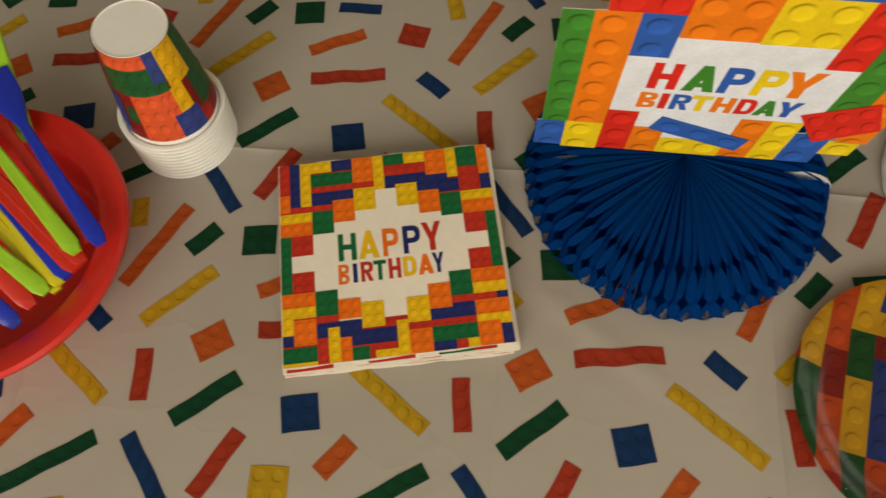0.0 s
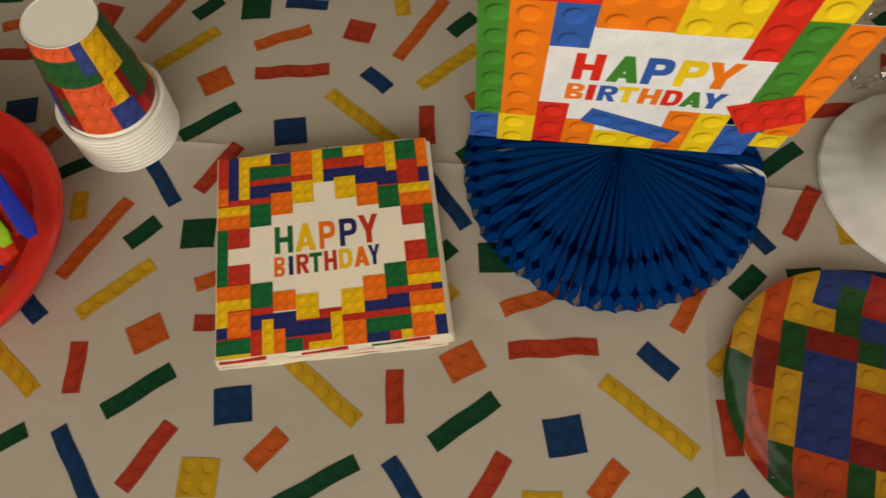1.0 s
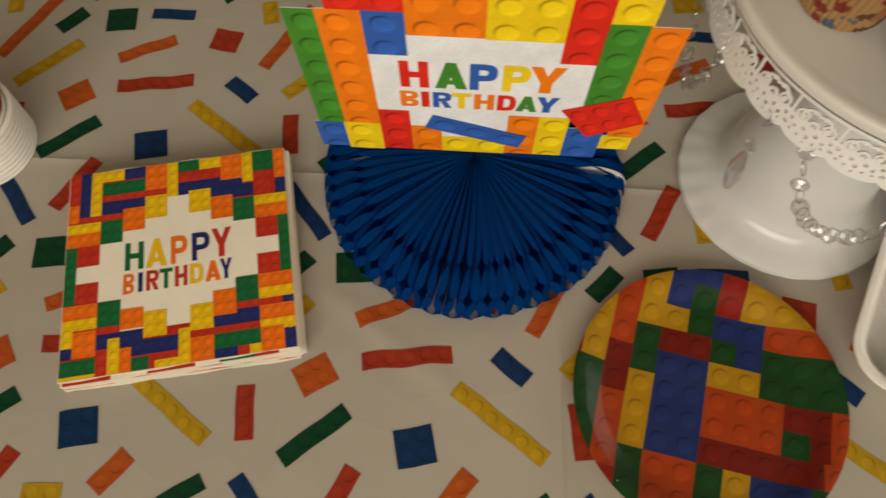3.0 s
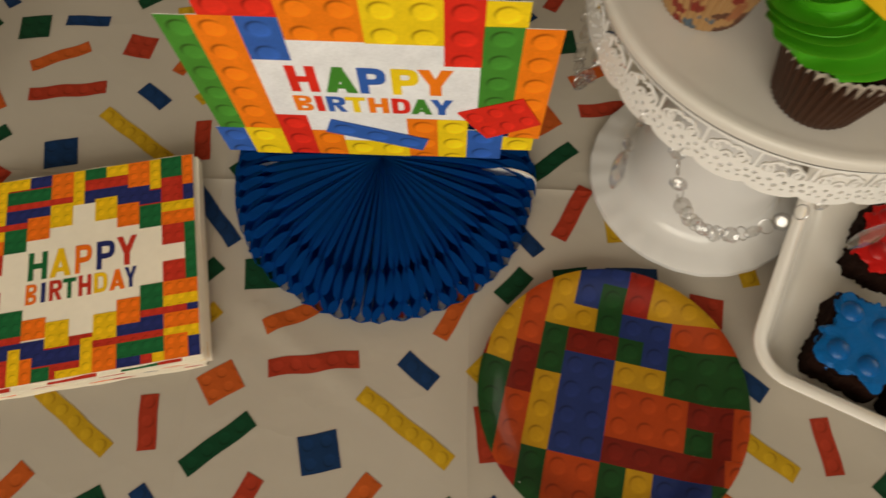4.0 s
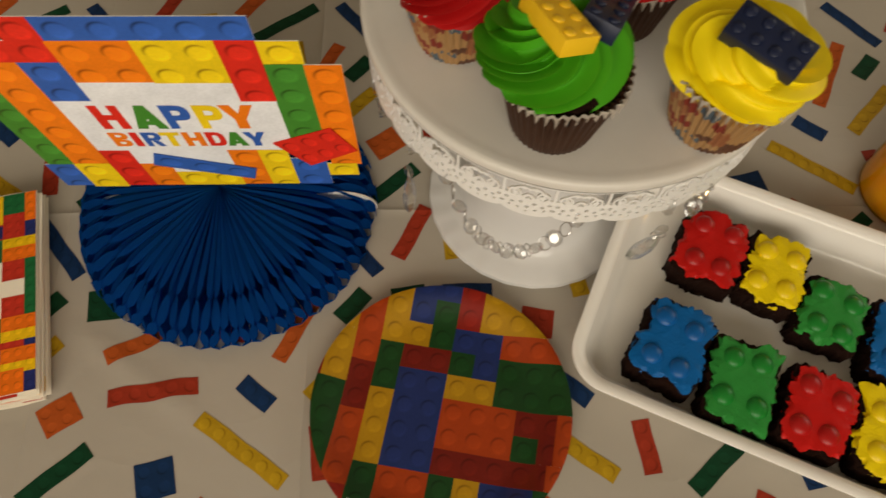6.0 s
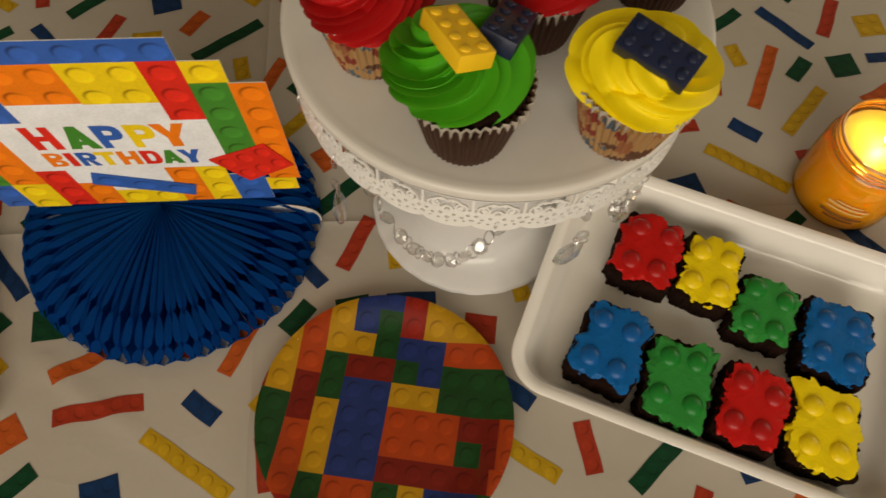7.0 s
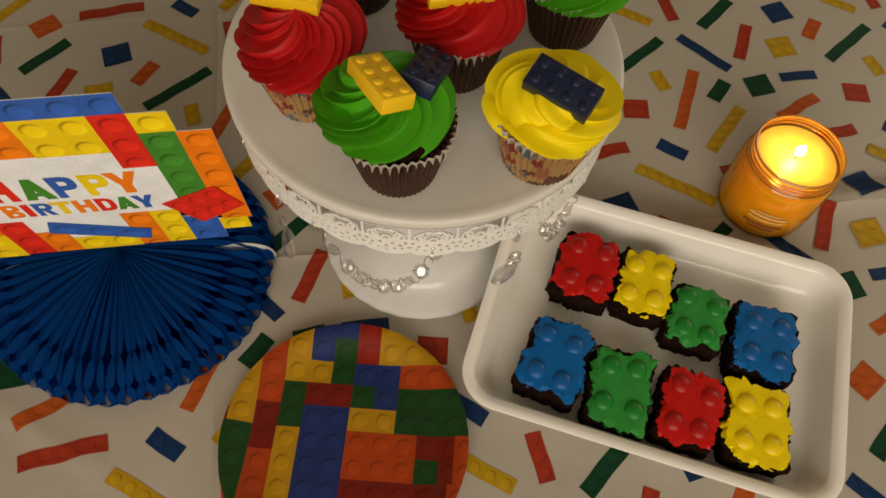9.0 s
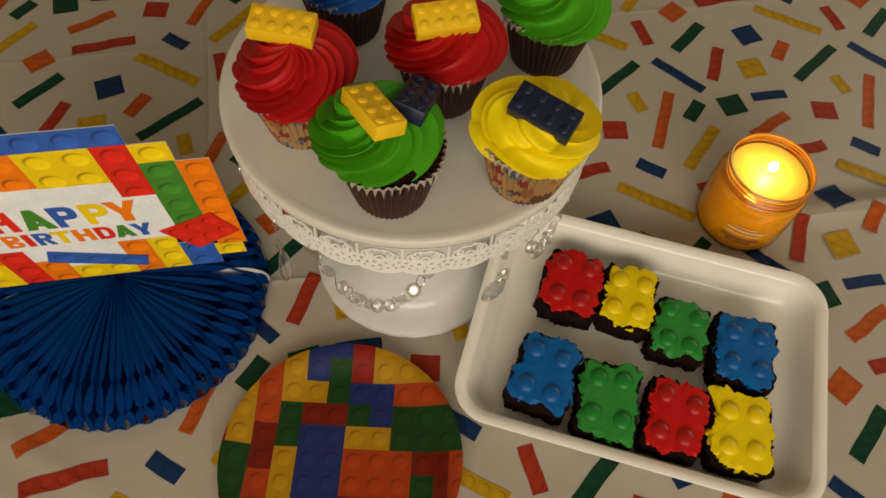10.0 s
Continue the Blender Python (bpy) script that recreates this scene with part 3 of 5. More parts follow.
def build_napkins():
    o, ex, ey = nap_frame()
    centre = o + ex * 10 + ey * 10
    turn = math.degrees(math.atan2(ex.y, ex.x))
    rnd = random.Random(4)
    count = 12
    pitch = 0.00140
    for k in range(count):
        z = 0.0012 + pitch * k
        last = k == count - 1
        dx, dy, dr = (0, 0, 0) if last else (rnd.uniform(-0.0012, 0.0035), rnd.uniform(-0.0030, 0.0012), rnd.uniform(-1.2, 0.5))
        nk = thing("paper_napkin", pose(centre.x + dx, centre.y + dy, z, -0.25 * k / count, -0.3 * k / count, turn + dr),
                   "folded paper napkin with toy-brick border and birthday words, topmost" if last else "folded square paper napkin lying in a stack",
                   "napkin", "stack of napkins")
        part("folded_paper", napkin_slab(0.0003, k), MAT_NAPKIN, nk)
        sheet = Print()
        if not last:
            # the printed border shows at the cut edges only
            place = lambda x, y: ((x / 20 - 0.5) * NAP, (0.5 - y / 20) * NAP, 0.00075)
            rr = random.Random(k)
            p = 0.2
            while p < 19.5:
                w = rr.choice((1, 2, 2, 3, 4))
                sheet.rect(p, 18.6, min(19.8, p + w), 19.9, NAPKIN_INK[rr.choice("ROYYGBWW")], place, 2, plain_ink=True)
                p += w
            part("printed_border", sheet.bm, MAT_PAPER, nk)
            continue
        border = {
            "D": ((0, 0, 20, 3.4), (0, 16.6, 20, 20), (0, 3.4, 3, 7), (17, 3.4, 20, 7), (0, 13, 3, 16.6), (17, 13, 20, 16.6)),
            "R": ((0, 0, 1, 3.5), (3, 2.5, 9, 3.5), (10, 1.5, 14, 2.5), (17, 2, 18.5, 5), (15, 4, 17, 5), (1, 4.5, 5, 5.5), (1, 7.5, 3, 9.5), (1, 11.5, 3, 13), (17, 7, 19, 9), (17, 11, 19, 13), (1, 15.5, 5, 16.5), (3, 17, 4, 20), (5.5, 18, 10, 19), (11, 17.5, 17, 18.5), (15, 15, 19, 16), (15, 19, 16, 20)),
            "B": ((1, 0, 2, 4.5), (5, 0, 7, 1), (3, 3.5, 7, 4.5), (10, 2.5, 16, 3.5), (13, 3.5, 17, 4.5), (19, 3, 20, 5), (0, 17, 1, 18), (3, 16.5, 7, 17.5), (5, 17.5, 10, 18.5), (13, 16, 17, 17), (19, 15, 20, 16), (13, 19, 15, 20), (19, 18, 20, 20)),
            "Y": ((2, 0, 3, 4.5), (3, 0, 5, 1), (9, 0, 10, 3.5), (12, 0, 14, 1), (16, 0, 17, 3), (7, 3.5, 9, 5.5), (11, 3.5, 13, 5.5), (17, 5, 20, 6), (0, 5.5, 3, 6.5), (0, 14.5, 3, 15.5), (0, 14.5, 1, 17), (0, 19, 3, 20), (7, 15, 9, 17), (4, 17, 5, 20), (8, 19.5, 11, 20), (10, 17, 11, 20), (11, 15, 13, 17), (17, 14, 20, 15), (17, 17, 20, 18), (16, 19, 17, 20)),
            "G": ((3, 1.5, 7, 2.5), (10, 0, 12, 1), (17, 0, 19, 2), (15, 5, 17, 7), (3, 5.5, 5, 7.5), (0, 7.5, 1, 13.5), (19, 7, 20, 13), (3, 13.5, 5, 15.5), (0, 18.5, 3, 19.5), (6, 19, 7.5, 20), (15, 13, 17, 15), (13, 18, 17, 19)),
            "O": ((7, 0, 9, 2.5), (14, 0, 16, 2.5), (19, 0, 20, 3), (13, 4.5, 15, 6.5), (17, 6, 20, 7), (0, 3.5, 1, 5), (5, 4.5, 7, 6.5), (0, 6.5, 3, 7.5), (0, 13.5, 3, 14.5), (1, 16, 3, 18), (5, 14.5, 7, 16), (5, 18, 6, 20), (11, 18, 13, 20), (13, 14, 15, 16), (17, 13, 20, 14), (17, 16, 20, 17), (17, 18, 19, 20)),
        }
        level = 0
        for c, items in border.items():
            for x0, y0, x1, y1 in items:
                level += 1
                place = lambda x, y, lv=level: ((x / 20 - 0.5) * (NAP - 0.0012), (0.5 - y / 20) * (NAP - 0.0012), 0.00066 + 0.000003 * lv + 0.0003 * math.sin(3.0 * x / 20 + k) * math.cos(2.0 * (1 - y / 20) + k * 0.7))
                sheet.rect(x0, max(0, y0 - 0.18), x1, min(20, y1 + 0.18), NAPKIN_INK[c], place, 1.0)
        place = lambda x, y: ((x / 20 - 0.5) * NAP, (0.5 - y / 20) * NAP, 0.00070 + 0.0003 * math.sin(3.0 * x / 20 + k) * math.cos(2.0 * (1 - y / 20) + k * 0.7))
        letters(sheet, "HAPPY", [NAPKIN_INK[c] for c in "GYOBR"], [(5.3, 7.95, 6.95, 10.65), (7.15, 7.9, 9.0, 10.65), (9.35, 7.9, 10.8, 10.65), (11.2, 7.85, 12.8, 10.6), (12.95, 7.7, 14.75, 10.55)], place, 0.29, 0.19)
        letters(sheet, "BIRTHDAY", [NAPKIN_INK[c] for c in "OBRGRYOB"],
                [(5.2, 11.0, 6.15, 12.9), (6.5, 11.0, 6.9, 12.85), (7.2, 10.95, 8.3, 12.85), (8.35, 10.95, 9.5, 12.85), (9.7, 10.9, 10.8, 12.85), (11.0, 10.9, 12.2, 12.8), (12.35, 10.85, 13.7, 12.8), (13.65, 10.8, 14.7, 12.75)], place, 0.32, 0.20)
        part("print", sheet.bm, MAT_PAPER, nk, "toy-brick border round the words HAPPY BIRTHDAY")


build_napkins()

# ---- honeycomb centrepiece with its card ----


def build_centrepiece():
    cx, cy, R, H = 0.1715, 0.3285, 0.1158, 0.037
    c = thing("honeycomb_centrepiece", pose(cx, cy, 0.0003), "blue honeycomb tissue centrepiece carrying a bright birthday card", "centrepiece")
    leaves = 96
    step = 2 * math.pi / leaves
    arcs = 60
    pitch = 0.01149
    deep = (0.05, 0.25, 0.45, 0.6, 0.70, 0.77, 0.82, 0.86, 0.9, 0.925, 0.945, 0.96, 0.972, 0.983, 0.992, 1.0)
    rnd = random.Random(2)
    pair = [(1 + rnd.uniform(-0.012, 0.010), rnd.uniform(0.45, 0.495)) for i in range(leaves // 2)]
    for i in range(leaves):
        sign = 1 if i % 2 == 0 else -1
        grow, wide = pair[i // 2]
        at_angle = (i + 0.5) * step
        sway = 0.9 * math.sin(3.0 * at_angle + 0.4) + 0.8 * math.sin(8.0 * at_angle + 1.9)
        bend = 0.9 * math.sin(5.0 * at_angle + 2.2)
        rows = []
        for a in range(arcs + 1):
            f = a / arcs
            p = f * math.pi / 2
            # outline of a leaf: a low dome whose top sinks towards the middle
            rr, zz = R * grow * math.cos(p) ** 0.70, H * math.sin(p) ** 0.80
            # glue lines run level through the stack: joined to one neighbour, then to the other, in turn
            drop = (H - zz) / pitch
            glue = math.cos(math.pi * max(0.0, drop - 0.22))
            glue = math.copysign(abs(glue) ** 0.45, glue)
            span = 0.017 + 0.055 * f
            row = []
            for k in deep:
                inner = math.cos(math.pi * min(1.0, (1 - k) / span))
                th = at_angle + step * f * (sway * k + bend * math.sin(2.6 * k)) + sign * step * wide * inner * glue
                row.append((rr * k * math.cos(th), rr * k * math.sin(th), max(0.0003, zz * (0.58 + 0.42 * k ** 1.5))))
            rows.append(row)
        bm = bmesh.new()
        loops(bm, rows, close=False)
        part("tissue_leaf", bm, MAT_BLUE_TISSUE, c)

    # the upright card leans forward a little; stud grid of 10 by 9
    s = 0.0222
    er = Vector((0.999, -0.045, 0)).normalized()
    eu = Vector((0, -0.095, 0.995))
    eu = (eu - er * eu.dot(er)).normalized()
    en = er.cross(eu)
    A = Vector((0.0568 - cx, 0.3345 - cy, 0.036))

    def at(x, y, out=0.0):
        return A + er * (x * s) + eu * ((9 - y) * s) + en * out

    blocks = {
        "W": ((2.2, 3.55, 8.2, 6.4), (3.25, 2.62, 7.27, 3.55), (3.1, 6.4, 6.15, 8.0)),
        "R": ((2.42, 0, 3.36, 0.9), (1.38, 0.88, 3.3, 1.75), (7.25, 0.88, 8.23, 3.6), (2.2, 6.4, 3.15, 8.9)),
        "O": ((3.3, 0.88, 5.28, 2.65), (1.1, 1.75, 2.23, 7.3), (9.2, 1.9, 10.15, 7.4), (3.15, 7.3, 4.1, 8.9), (6.12, 6.4, 7.04, 8.85)),
        "Y": ((5.28, 0.88, 7.25, 2.7), (8.23, 0.92, 9.25, 1.87), (1.05, 7.27, 2.2, 9), (4.1, 7.9, 6.12, 8.9), (7.04, 6.4, 7.95, 8.85), (9.05, 7.35, 10.0, 8.2)),
        "G": ((0.3, 1.78, 1.1, 7.35), (8.2, 1.85, 9.2, 7.1)),
        "B": ((3.35, 0, 8.25, 0.88), (2.23, 1.75, 3.28, 3.55), (0.15, 7.32, 1.05, 8.9), (7.95, 7.0, 9.05, 8.87)),
    }
    # stiff board under the print, cut to the same stepped outline
    bm = bmesh.new()
    for items in blocks.values():
        for x0, y0, x1, y1 in items:
            q = [at(*p, -0.0001) for p in ((x0, y0), (x1, y0), (x1, y1), (x0, y1))]
            r = [at(*p, -0.0004) for p in ((x0, y0), (x1, y0), (x1, y1), (x0, y1))]
            vq, vr = [bm.verts.new(p) for p in q], [bm.verts.new(p) for p in r]
            bm.faces.new(list(reversed(vq)))
            bm.faces.new(vr)
            for i in range(4):
                j = (i + 1) % 4
                bm.faces.new((vq[i], vq[j], vr[j], vr[i]))
    card = part("card", bm, MAT_WHITE_PAPER, c, "stiff white card behind the print", smooth=False)
    sheet = Print()
    for k, items in blocks.items():
        for x0, y0, x1, y1 in items:
            sheet.rect(x0, y0, x1, y1, CARD_INK[k], lambda x, y: at(x, y, 0.0001 if k == "W" else 0.00016), 1.0, plain_ink=(k == "W"))
    ink = [CARD_INK[k] for k in "RGBYO"]
    word = [(3.0, 3.78, 3.8, 5.06), (3.96, 3.78, 4.86, 5.06), (4.92, 3.78, 5.68, 5.06), (5.82, 3.78, 6.57, 5.06), (6.53, 3.78, 7.5, 5.06)]
    letters(sheet, "HAPPY", ink, word, lambda x, y: at(x, y, 0.00024))
    ink = [CARD_INK[k] for k in "ORBYORGB"]
    word = [(2.94, 5.28, 3.46, 6.12), (3.55, 5.28, 3.78, 6.12), (3.88, 5.28, 4.42, 6.12), (4.42, 5.28, 5.0, 6.12), (5.07, 5.28, 5.65, 6.12), (5.74, 5.28, 6.28, 6.12), (6.28, 5.28, 6.9, 6.12), (6.85, 5.28, 7.5, 6.12)]
    letters(sheet, "BIRTHDAY", ink, word, lambda x, y: at(x, y, 0.00024))
    part("print", sheet.bm, MAT_CARD, card, "toy-brick print with the words HAPPY BIRTHDAY", smooth=False)

    # two loose bricks of printed card stuck on the front
    for name, k, quad, nx, ny in (("blue_brick_sticker", "B", ((3.85, 6.55), (6.75, 7.63), (6.55, 8.35), (3.6, 7.3)), 3, 1), ("red_brick_sticker", "R", ((7.63, 5.92), (9.45, 5.02), (10.1, 6.42), (8.55, 7.4)), 3, 2)):
        sh = Print()

        def spot(x, y, out):
            u, v = x / nx, y / ny
            p = [(quad[0][i] * (1 - u) + quad[1][i] * u) * (1 - v) + (quad[3][i] * (1 - u) + quad[2][i] * u) * v for i in (0, 1)]
            return at(p[0], p[1], out)

        sh.rect(0, 0, nx, ny, CARD_INK[k], lambda x, y: spot(x, y, 0.0013), 1.0)
        rim = [(0, 0), (nx, 0), (nx, ny), (0, ny)]
        for i in range(4):
            a, b = rim[i], rim[(i + 1) % 4]
            f = sh.bm.faces.new([sh.bm.verts.new(p) for p in (spot(*a, 0.0013), spot(*b, 0.0013), spot(*b, 0.0006), spot(*a, 0.0006))])
            for lp in f.loops:
                lp[sh.tint] = (*CARD_INK[k], 1)
        part(name, sh.bm, MAT_CARD, card, smooth=False)

    # white board arch that the tissue is glued to, in the plane of the card
    bm = bmesh.new()
    outer, n = [], 40
    for i in range(n + 1):
        p = math.pi * i / n
        x = math.copysign(abs(math.cos(p)) ** 0.70, math.cos(p)) * (R + 0.001 if p < math.pi / 2 else R - 0.014)
        outer.append((x, max(0.0, 0.0005 + (H - 0.010 * math.sin(p) ** 3) * math.sin(p) ** 0.80 * (1.0 if p < math.pi / 2 else 0.9))))
    f0 = [bm.verts.new((x, -0.045 * x + 0.0010, z)) for x, z in outer]
    f1 = [bm.verts.new((x, -0.045 * x - 0.0010, z)) for x, z in outer]
    bm.faces.new(f0)
    bm.faces.new(list(reversed(f1)))
    for i in range(n):
        bm.faces.new((f0[i], f1[i], f1[i + 1], f0[i + 1]))
    part("backing_board", bm, MAT_WHITE_PAPER, c, "white board arch at the middle of the tissue", smooth=False)


build_centrepiece()

# ---- paper plate ----


def build_plate():
    R = 0.091
    pl = thing("paper_plate", pose(0.3295, 0.1587, 0.0004), "round glossy paper plate printed with coloured toy bricks", "plate")

    def height(r):
        k = r / R
        if k < 0.72:
            return 0.0012
        if k < 0.97:
            q = (k - 0.72) / 0.25
            return 0.0012 + 0.0105 * (3 * q * q - 2 * q ** 3) * 0.5 + 0.0105 * 0.5 * q
        return 0.0117 - 0.0012 * ((k - 0.97) / 0.03) ** 2

    body = lathe([(0.0005, 0.0)] + [(R * k / 24 * 0.988, height(R * k / 24) - 0.0009) for k in range(1, 25)] + [(R - 0.0012, height(R))], 72, cap0=True)
    part("paper_body", body, MAT_WHITE_PAPER, pl, "white pressed paper body")
    # stud grid: origin at the far left corner of the large blue brick
    o = Vector((0.3013 - 0.3295, 0.1922 - 0.1587))
    ex, ey = Vector((0.0171, -0.0040)), Vector((-0.0043, -0.0170))
    bricks = {
        "B": ((0, 0, 2, 4), (0, -4, 2, -3), (0, -3, 1, -2), (2, -2, 4, -1), (3, -1, 4, 0), (4, 4, 6, 5), (-4, 5, -3, 8), (7, -4, 9, -2)),
        "Y": ((-1, 1, 0, 4), (-1, -4, 0, -2), (-1, -2, 1, -1), (3, -5, 6, -2), (2, 0, 4, 1), (3, 4, 4, 6), (-3, -3, -2, 1), (1, 6, 3, 8)),
        "G": ((-1, -1, 0, 1), (1, -3, 2, -1), (2, -1, 3, 0), (4, -1, 7.4, 1), (5, 2, 6, 3), (-1, 4, 0, 6), (2, 4, 3, 6), (6, 4, 8, 6), (-4, 1, -2, 5), (3, 6, 5, 8)),
        "R": ((2, -5, 3, -2), (-2, -5, -1, -3), (-2, 5, -1, 8), (-1, 6, 1, 8), (-5, -3, -3, 1)),
        "D": ((0, -1, 2, 0), (-2, 0, -1, 2), (5, 1, 6.6, 2), (6, 2, 6.6, 3), (2, 3, 6.4, 4)),
        "O": ((-2, -3, -1, 0), (4, -2, 7.4, -1), (2, 1, 5, 3), (6.6, 1, 8, 3), (6.4, 3, 8, 4), (0, 4, 2, 6), (-2, 2, -1, 5), (4, 5, 6, 6), (5, 6, 7, 8), (-3, 5, -2, 8), (-1, -5, 2, -4), (6, -4, 7, -2)),
    }
    ink = dict(INK, O=(0.33, 0.040, 0.005), D=(0.14, 0.009, 0.004), R=(0.22, 0.012, 0.006), B=(0.012, 0.025, 0.115), G=(0.007, 0.045, 0.009), Y=(0.38, 0.20, 0.006))
    det = ex.x * ey.y - ex.y * ey.x
    rim = []
    for i in range(72):
        a = 2 * math.pi * (i + 0.5) / 72
        nx, ny, lim = math.cos(a), math.sin(a), R - 0.0002 - (o.x * math.cos(a) + o.y * math.sin(a))
        rim.append((nx * ex.x + ny * ex.y, nx * ey.x + ny * ey.y, lim))
    sheet = Print()

    def place(x, y):
        p = o + ex * x + ey * y
        return (p.x, p.y, height(p.length) + 0.0003)

    for k, items in bricks.items():
        for x0, y0, x1, y1 in items:
            near = [c for c in rim if max(c[0] * x + c[1] * y for x in (x0, x1) for y in (y0, y1)) > c[2]]
            sheet.rect(x0, y0, x1, y1, ink[k], place, 0.34, near)
    part("print", sheet.finish(), MAT_PLATE, pl, "glossy toy-brick print in six colours")


build_plate()

# ---- stack of paper cups, upside down ----


def build_cups():
    n, h, rb, rr = 10, 0.088, 0.0252, 0.0385
    bx, by = -0.2195, 0.3510
    for k in range(n):
        z = 0.0 + 0.0047 * k
        tilt = 3.0
        last = k == n - 1
        cup = thing("paper_cup", pose(bx + 0.00032 * k, by - 0.0001 * k, z, 0, tilt * k / n, 25), "upside-down paper cup printed with toy bricks, topmost of the stack" if last else "upside-down paper cup nested in a stack, white rim showing",
                    "cup", "stack of paper cups")
        part("wall", lathe([(rr - 0.0030, 0.0018), (rr - 0.0034, 0.009), (rb, h - 0.0008), (rb - 0.0005, h), (rb - 0.0012, h - 0.0003), (rb - 0.0014, h - 0.005), (rr - 0.0042, 0.0018)], 56), MAT_WHITE_PAPER, cup)
        rim = lathe([(rr + 0.0004 + 0.0021 * math.cos(a), 0.0017 + 0.0015 * math.sin(a)) for a in [2 * math.pi * i / 8 for i in range(9)]], 56)
        part("rim", rim, MAT_WHITE_PAPER, cup, "white rolled paper rim")
        part("base", lathe([(0.0004, h - 0.0006), (rb - 0.0012, h - 0.0007), (rb - 0.0012, h - 0.0016), (0.0004, h - 0.0016)], 48, True, True), MAT_WHITE_PAPER, cup, "sunken white paper base")
        if not last:
            continue
        sheet = Print()

        def spot(x, y, lv):
            # x runs round the cup in studs, y down from the base
            a = radians(-106) + x * 0.30
            z1 = h - 0.0004 - y * 0.0133
            r = rb + (rr - 0.0034 - rb) * (h - 0.0008 - z1) / (h - 0.0098) + (0.00012 if lv == 0 else 0.0004 + 0.00001 * lv)
            return (r * math.cos(a), r * math.sin(a), z1)

        ink = dict(INK, O=(0.72, 0.10, 0.028), B=(0.035, 0.055, 0.24), G=(0.014, 0.095, 0.026), Y=(0.80, 0.44, 0.008), R=(0.40, 0.018, 0.012), D=(0.22, 0.014, 0.012))
        wrap = (("D", -6.4, 0, 14.5, 6.1), ("O", -2.6, 0, 1.1, 0.85), ("G", -2.9, 0.85, 2.0, 2.65), ("B", 1.1, 0, 2.15, 2.0), ("Y", 2.15, 0, 4.3, 2.6), ("Y", 1.95, 2.6, 3.05, 4.4), ("O", -1.2, 2.65, 1.35, 6.1),
                ("B", 1.35, 4.4, 3.3, 6.1), ("O", 1.35, 2.65, 1.95, 4.4), ("G", -2.1, 3.6, -1.2, 4.8), ("G", 3.7, 2.6, 6.2, 5.0), ("G", 4.3, 0, 6.2, 2.6), ("R", 3.3, 5.0, 4.2, 6.1), ("B", -5, 3, -2.4, 6.1),
                ("Y", -6.2, 0, -4, 3), ("O", 8, 0, 11, 3), ("Y", 6.2, 4, 9, 6.1), ("G", 9, 3, 13, 6.1), ("B", 11, 0, 13, 3))
        for lv, (c, x0, y0, x1, y1) in enumerate(wrap):
            sheet.rect(x0, y0, x1, y1, ink[c], lambda x, y: spot(x, y, lv), 0.5)
        part("print", sheet.finish(), MAT_PLATE, cup, "toy-brick print round the cup")


build_cups()

# ---- red bowl of plastic cutlery ----


def build_bowl():
    bowl = thing("plastic_bowl", pose(-0.331, 0.230, 0.0003), "round red plastic bowl holding party cutlery", "bowl")
    R, H = 0.109, 0.052
    prof = [(0.0005, 0.003), (0.070, 0.003), (0.076, 0.006), (0.083, 0.030), (0.0855, 0.043), (0.0880, 0.0462), (R - 0.005, H - 0.0006), (R - 0.002, H), (R, H - 0.003), (R - 0.001, H - 0.008),
            (0.099, 0.033), (0.088, 0.016), (0.080, 0.004), (0.077, 0.0), (0.0005, 0.0)]
    part("shell", lathe(prof, 96, True, True), MAT_RED_PLASTIC, bowl)


def cutlery(colour, end, start, label, name="plastic_fork"):
    """A handle that tapers from its broad rounded end towards the head, with a shallow rib, and a plain head."""
    e, s = Vector(end), Vector(start)
    d = (s - e).normalized()
    side = Vector((0, 0, 1)).cross(d).normalized()
    up = d.cross(side).normalized()
    ob = thing(name, Matrix.Translation(e), label, "cutlery", "cutlery in the bowl")
    ln = 0.165
    rows = []
    for i in range(25):
        k = i / 24
        x = ln * k
        w = 0.0062 - 0.0026 * min(1, k * 1.6)
        if k > 0.68:
            w = 0.0036 + 0.0085 * math.sin(min(1, (k - 0.68) / 0.24) * math.pi / 2)
        if k < 0.05:
            w *= 0.55 + 0.45 * math.sin(k / 0.05 * math.pi / 2)
        t = 0.0017
        sec = [(-w, -t), (-w, t * 0.5), (-w * 0.75, t), (0, t * 0.75), (w * 0.75, t), (w, t * 0.5), (w, -t)]
        rows.append([d * x + side * a + up * (b + 0.004 * math.sin(k * 3.0)) for a, b in sec])
    bm = bmesh.new()
    loops(bm, rows, True, True, True)
    part("handle", bm, MAT_HANDLE[colour], ob)
    return ob


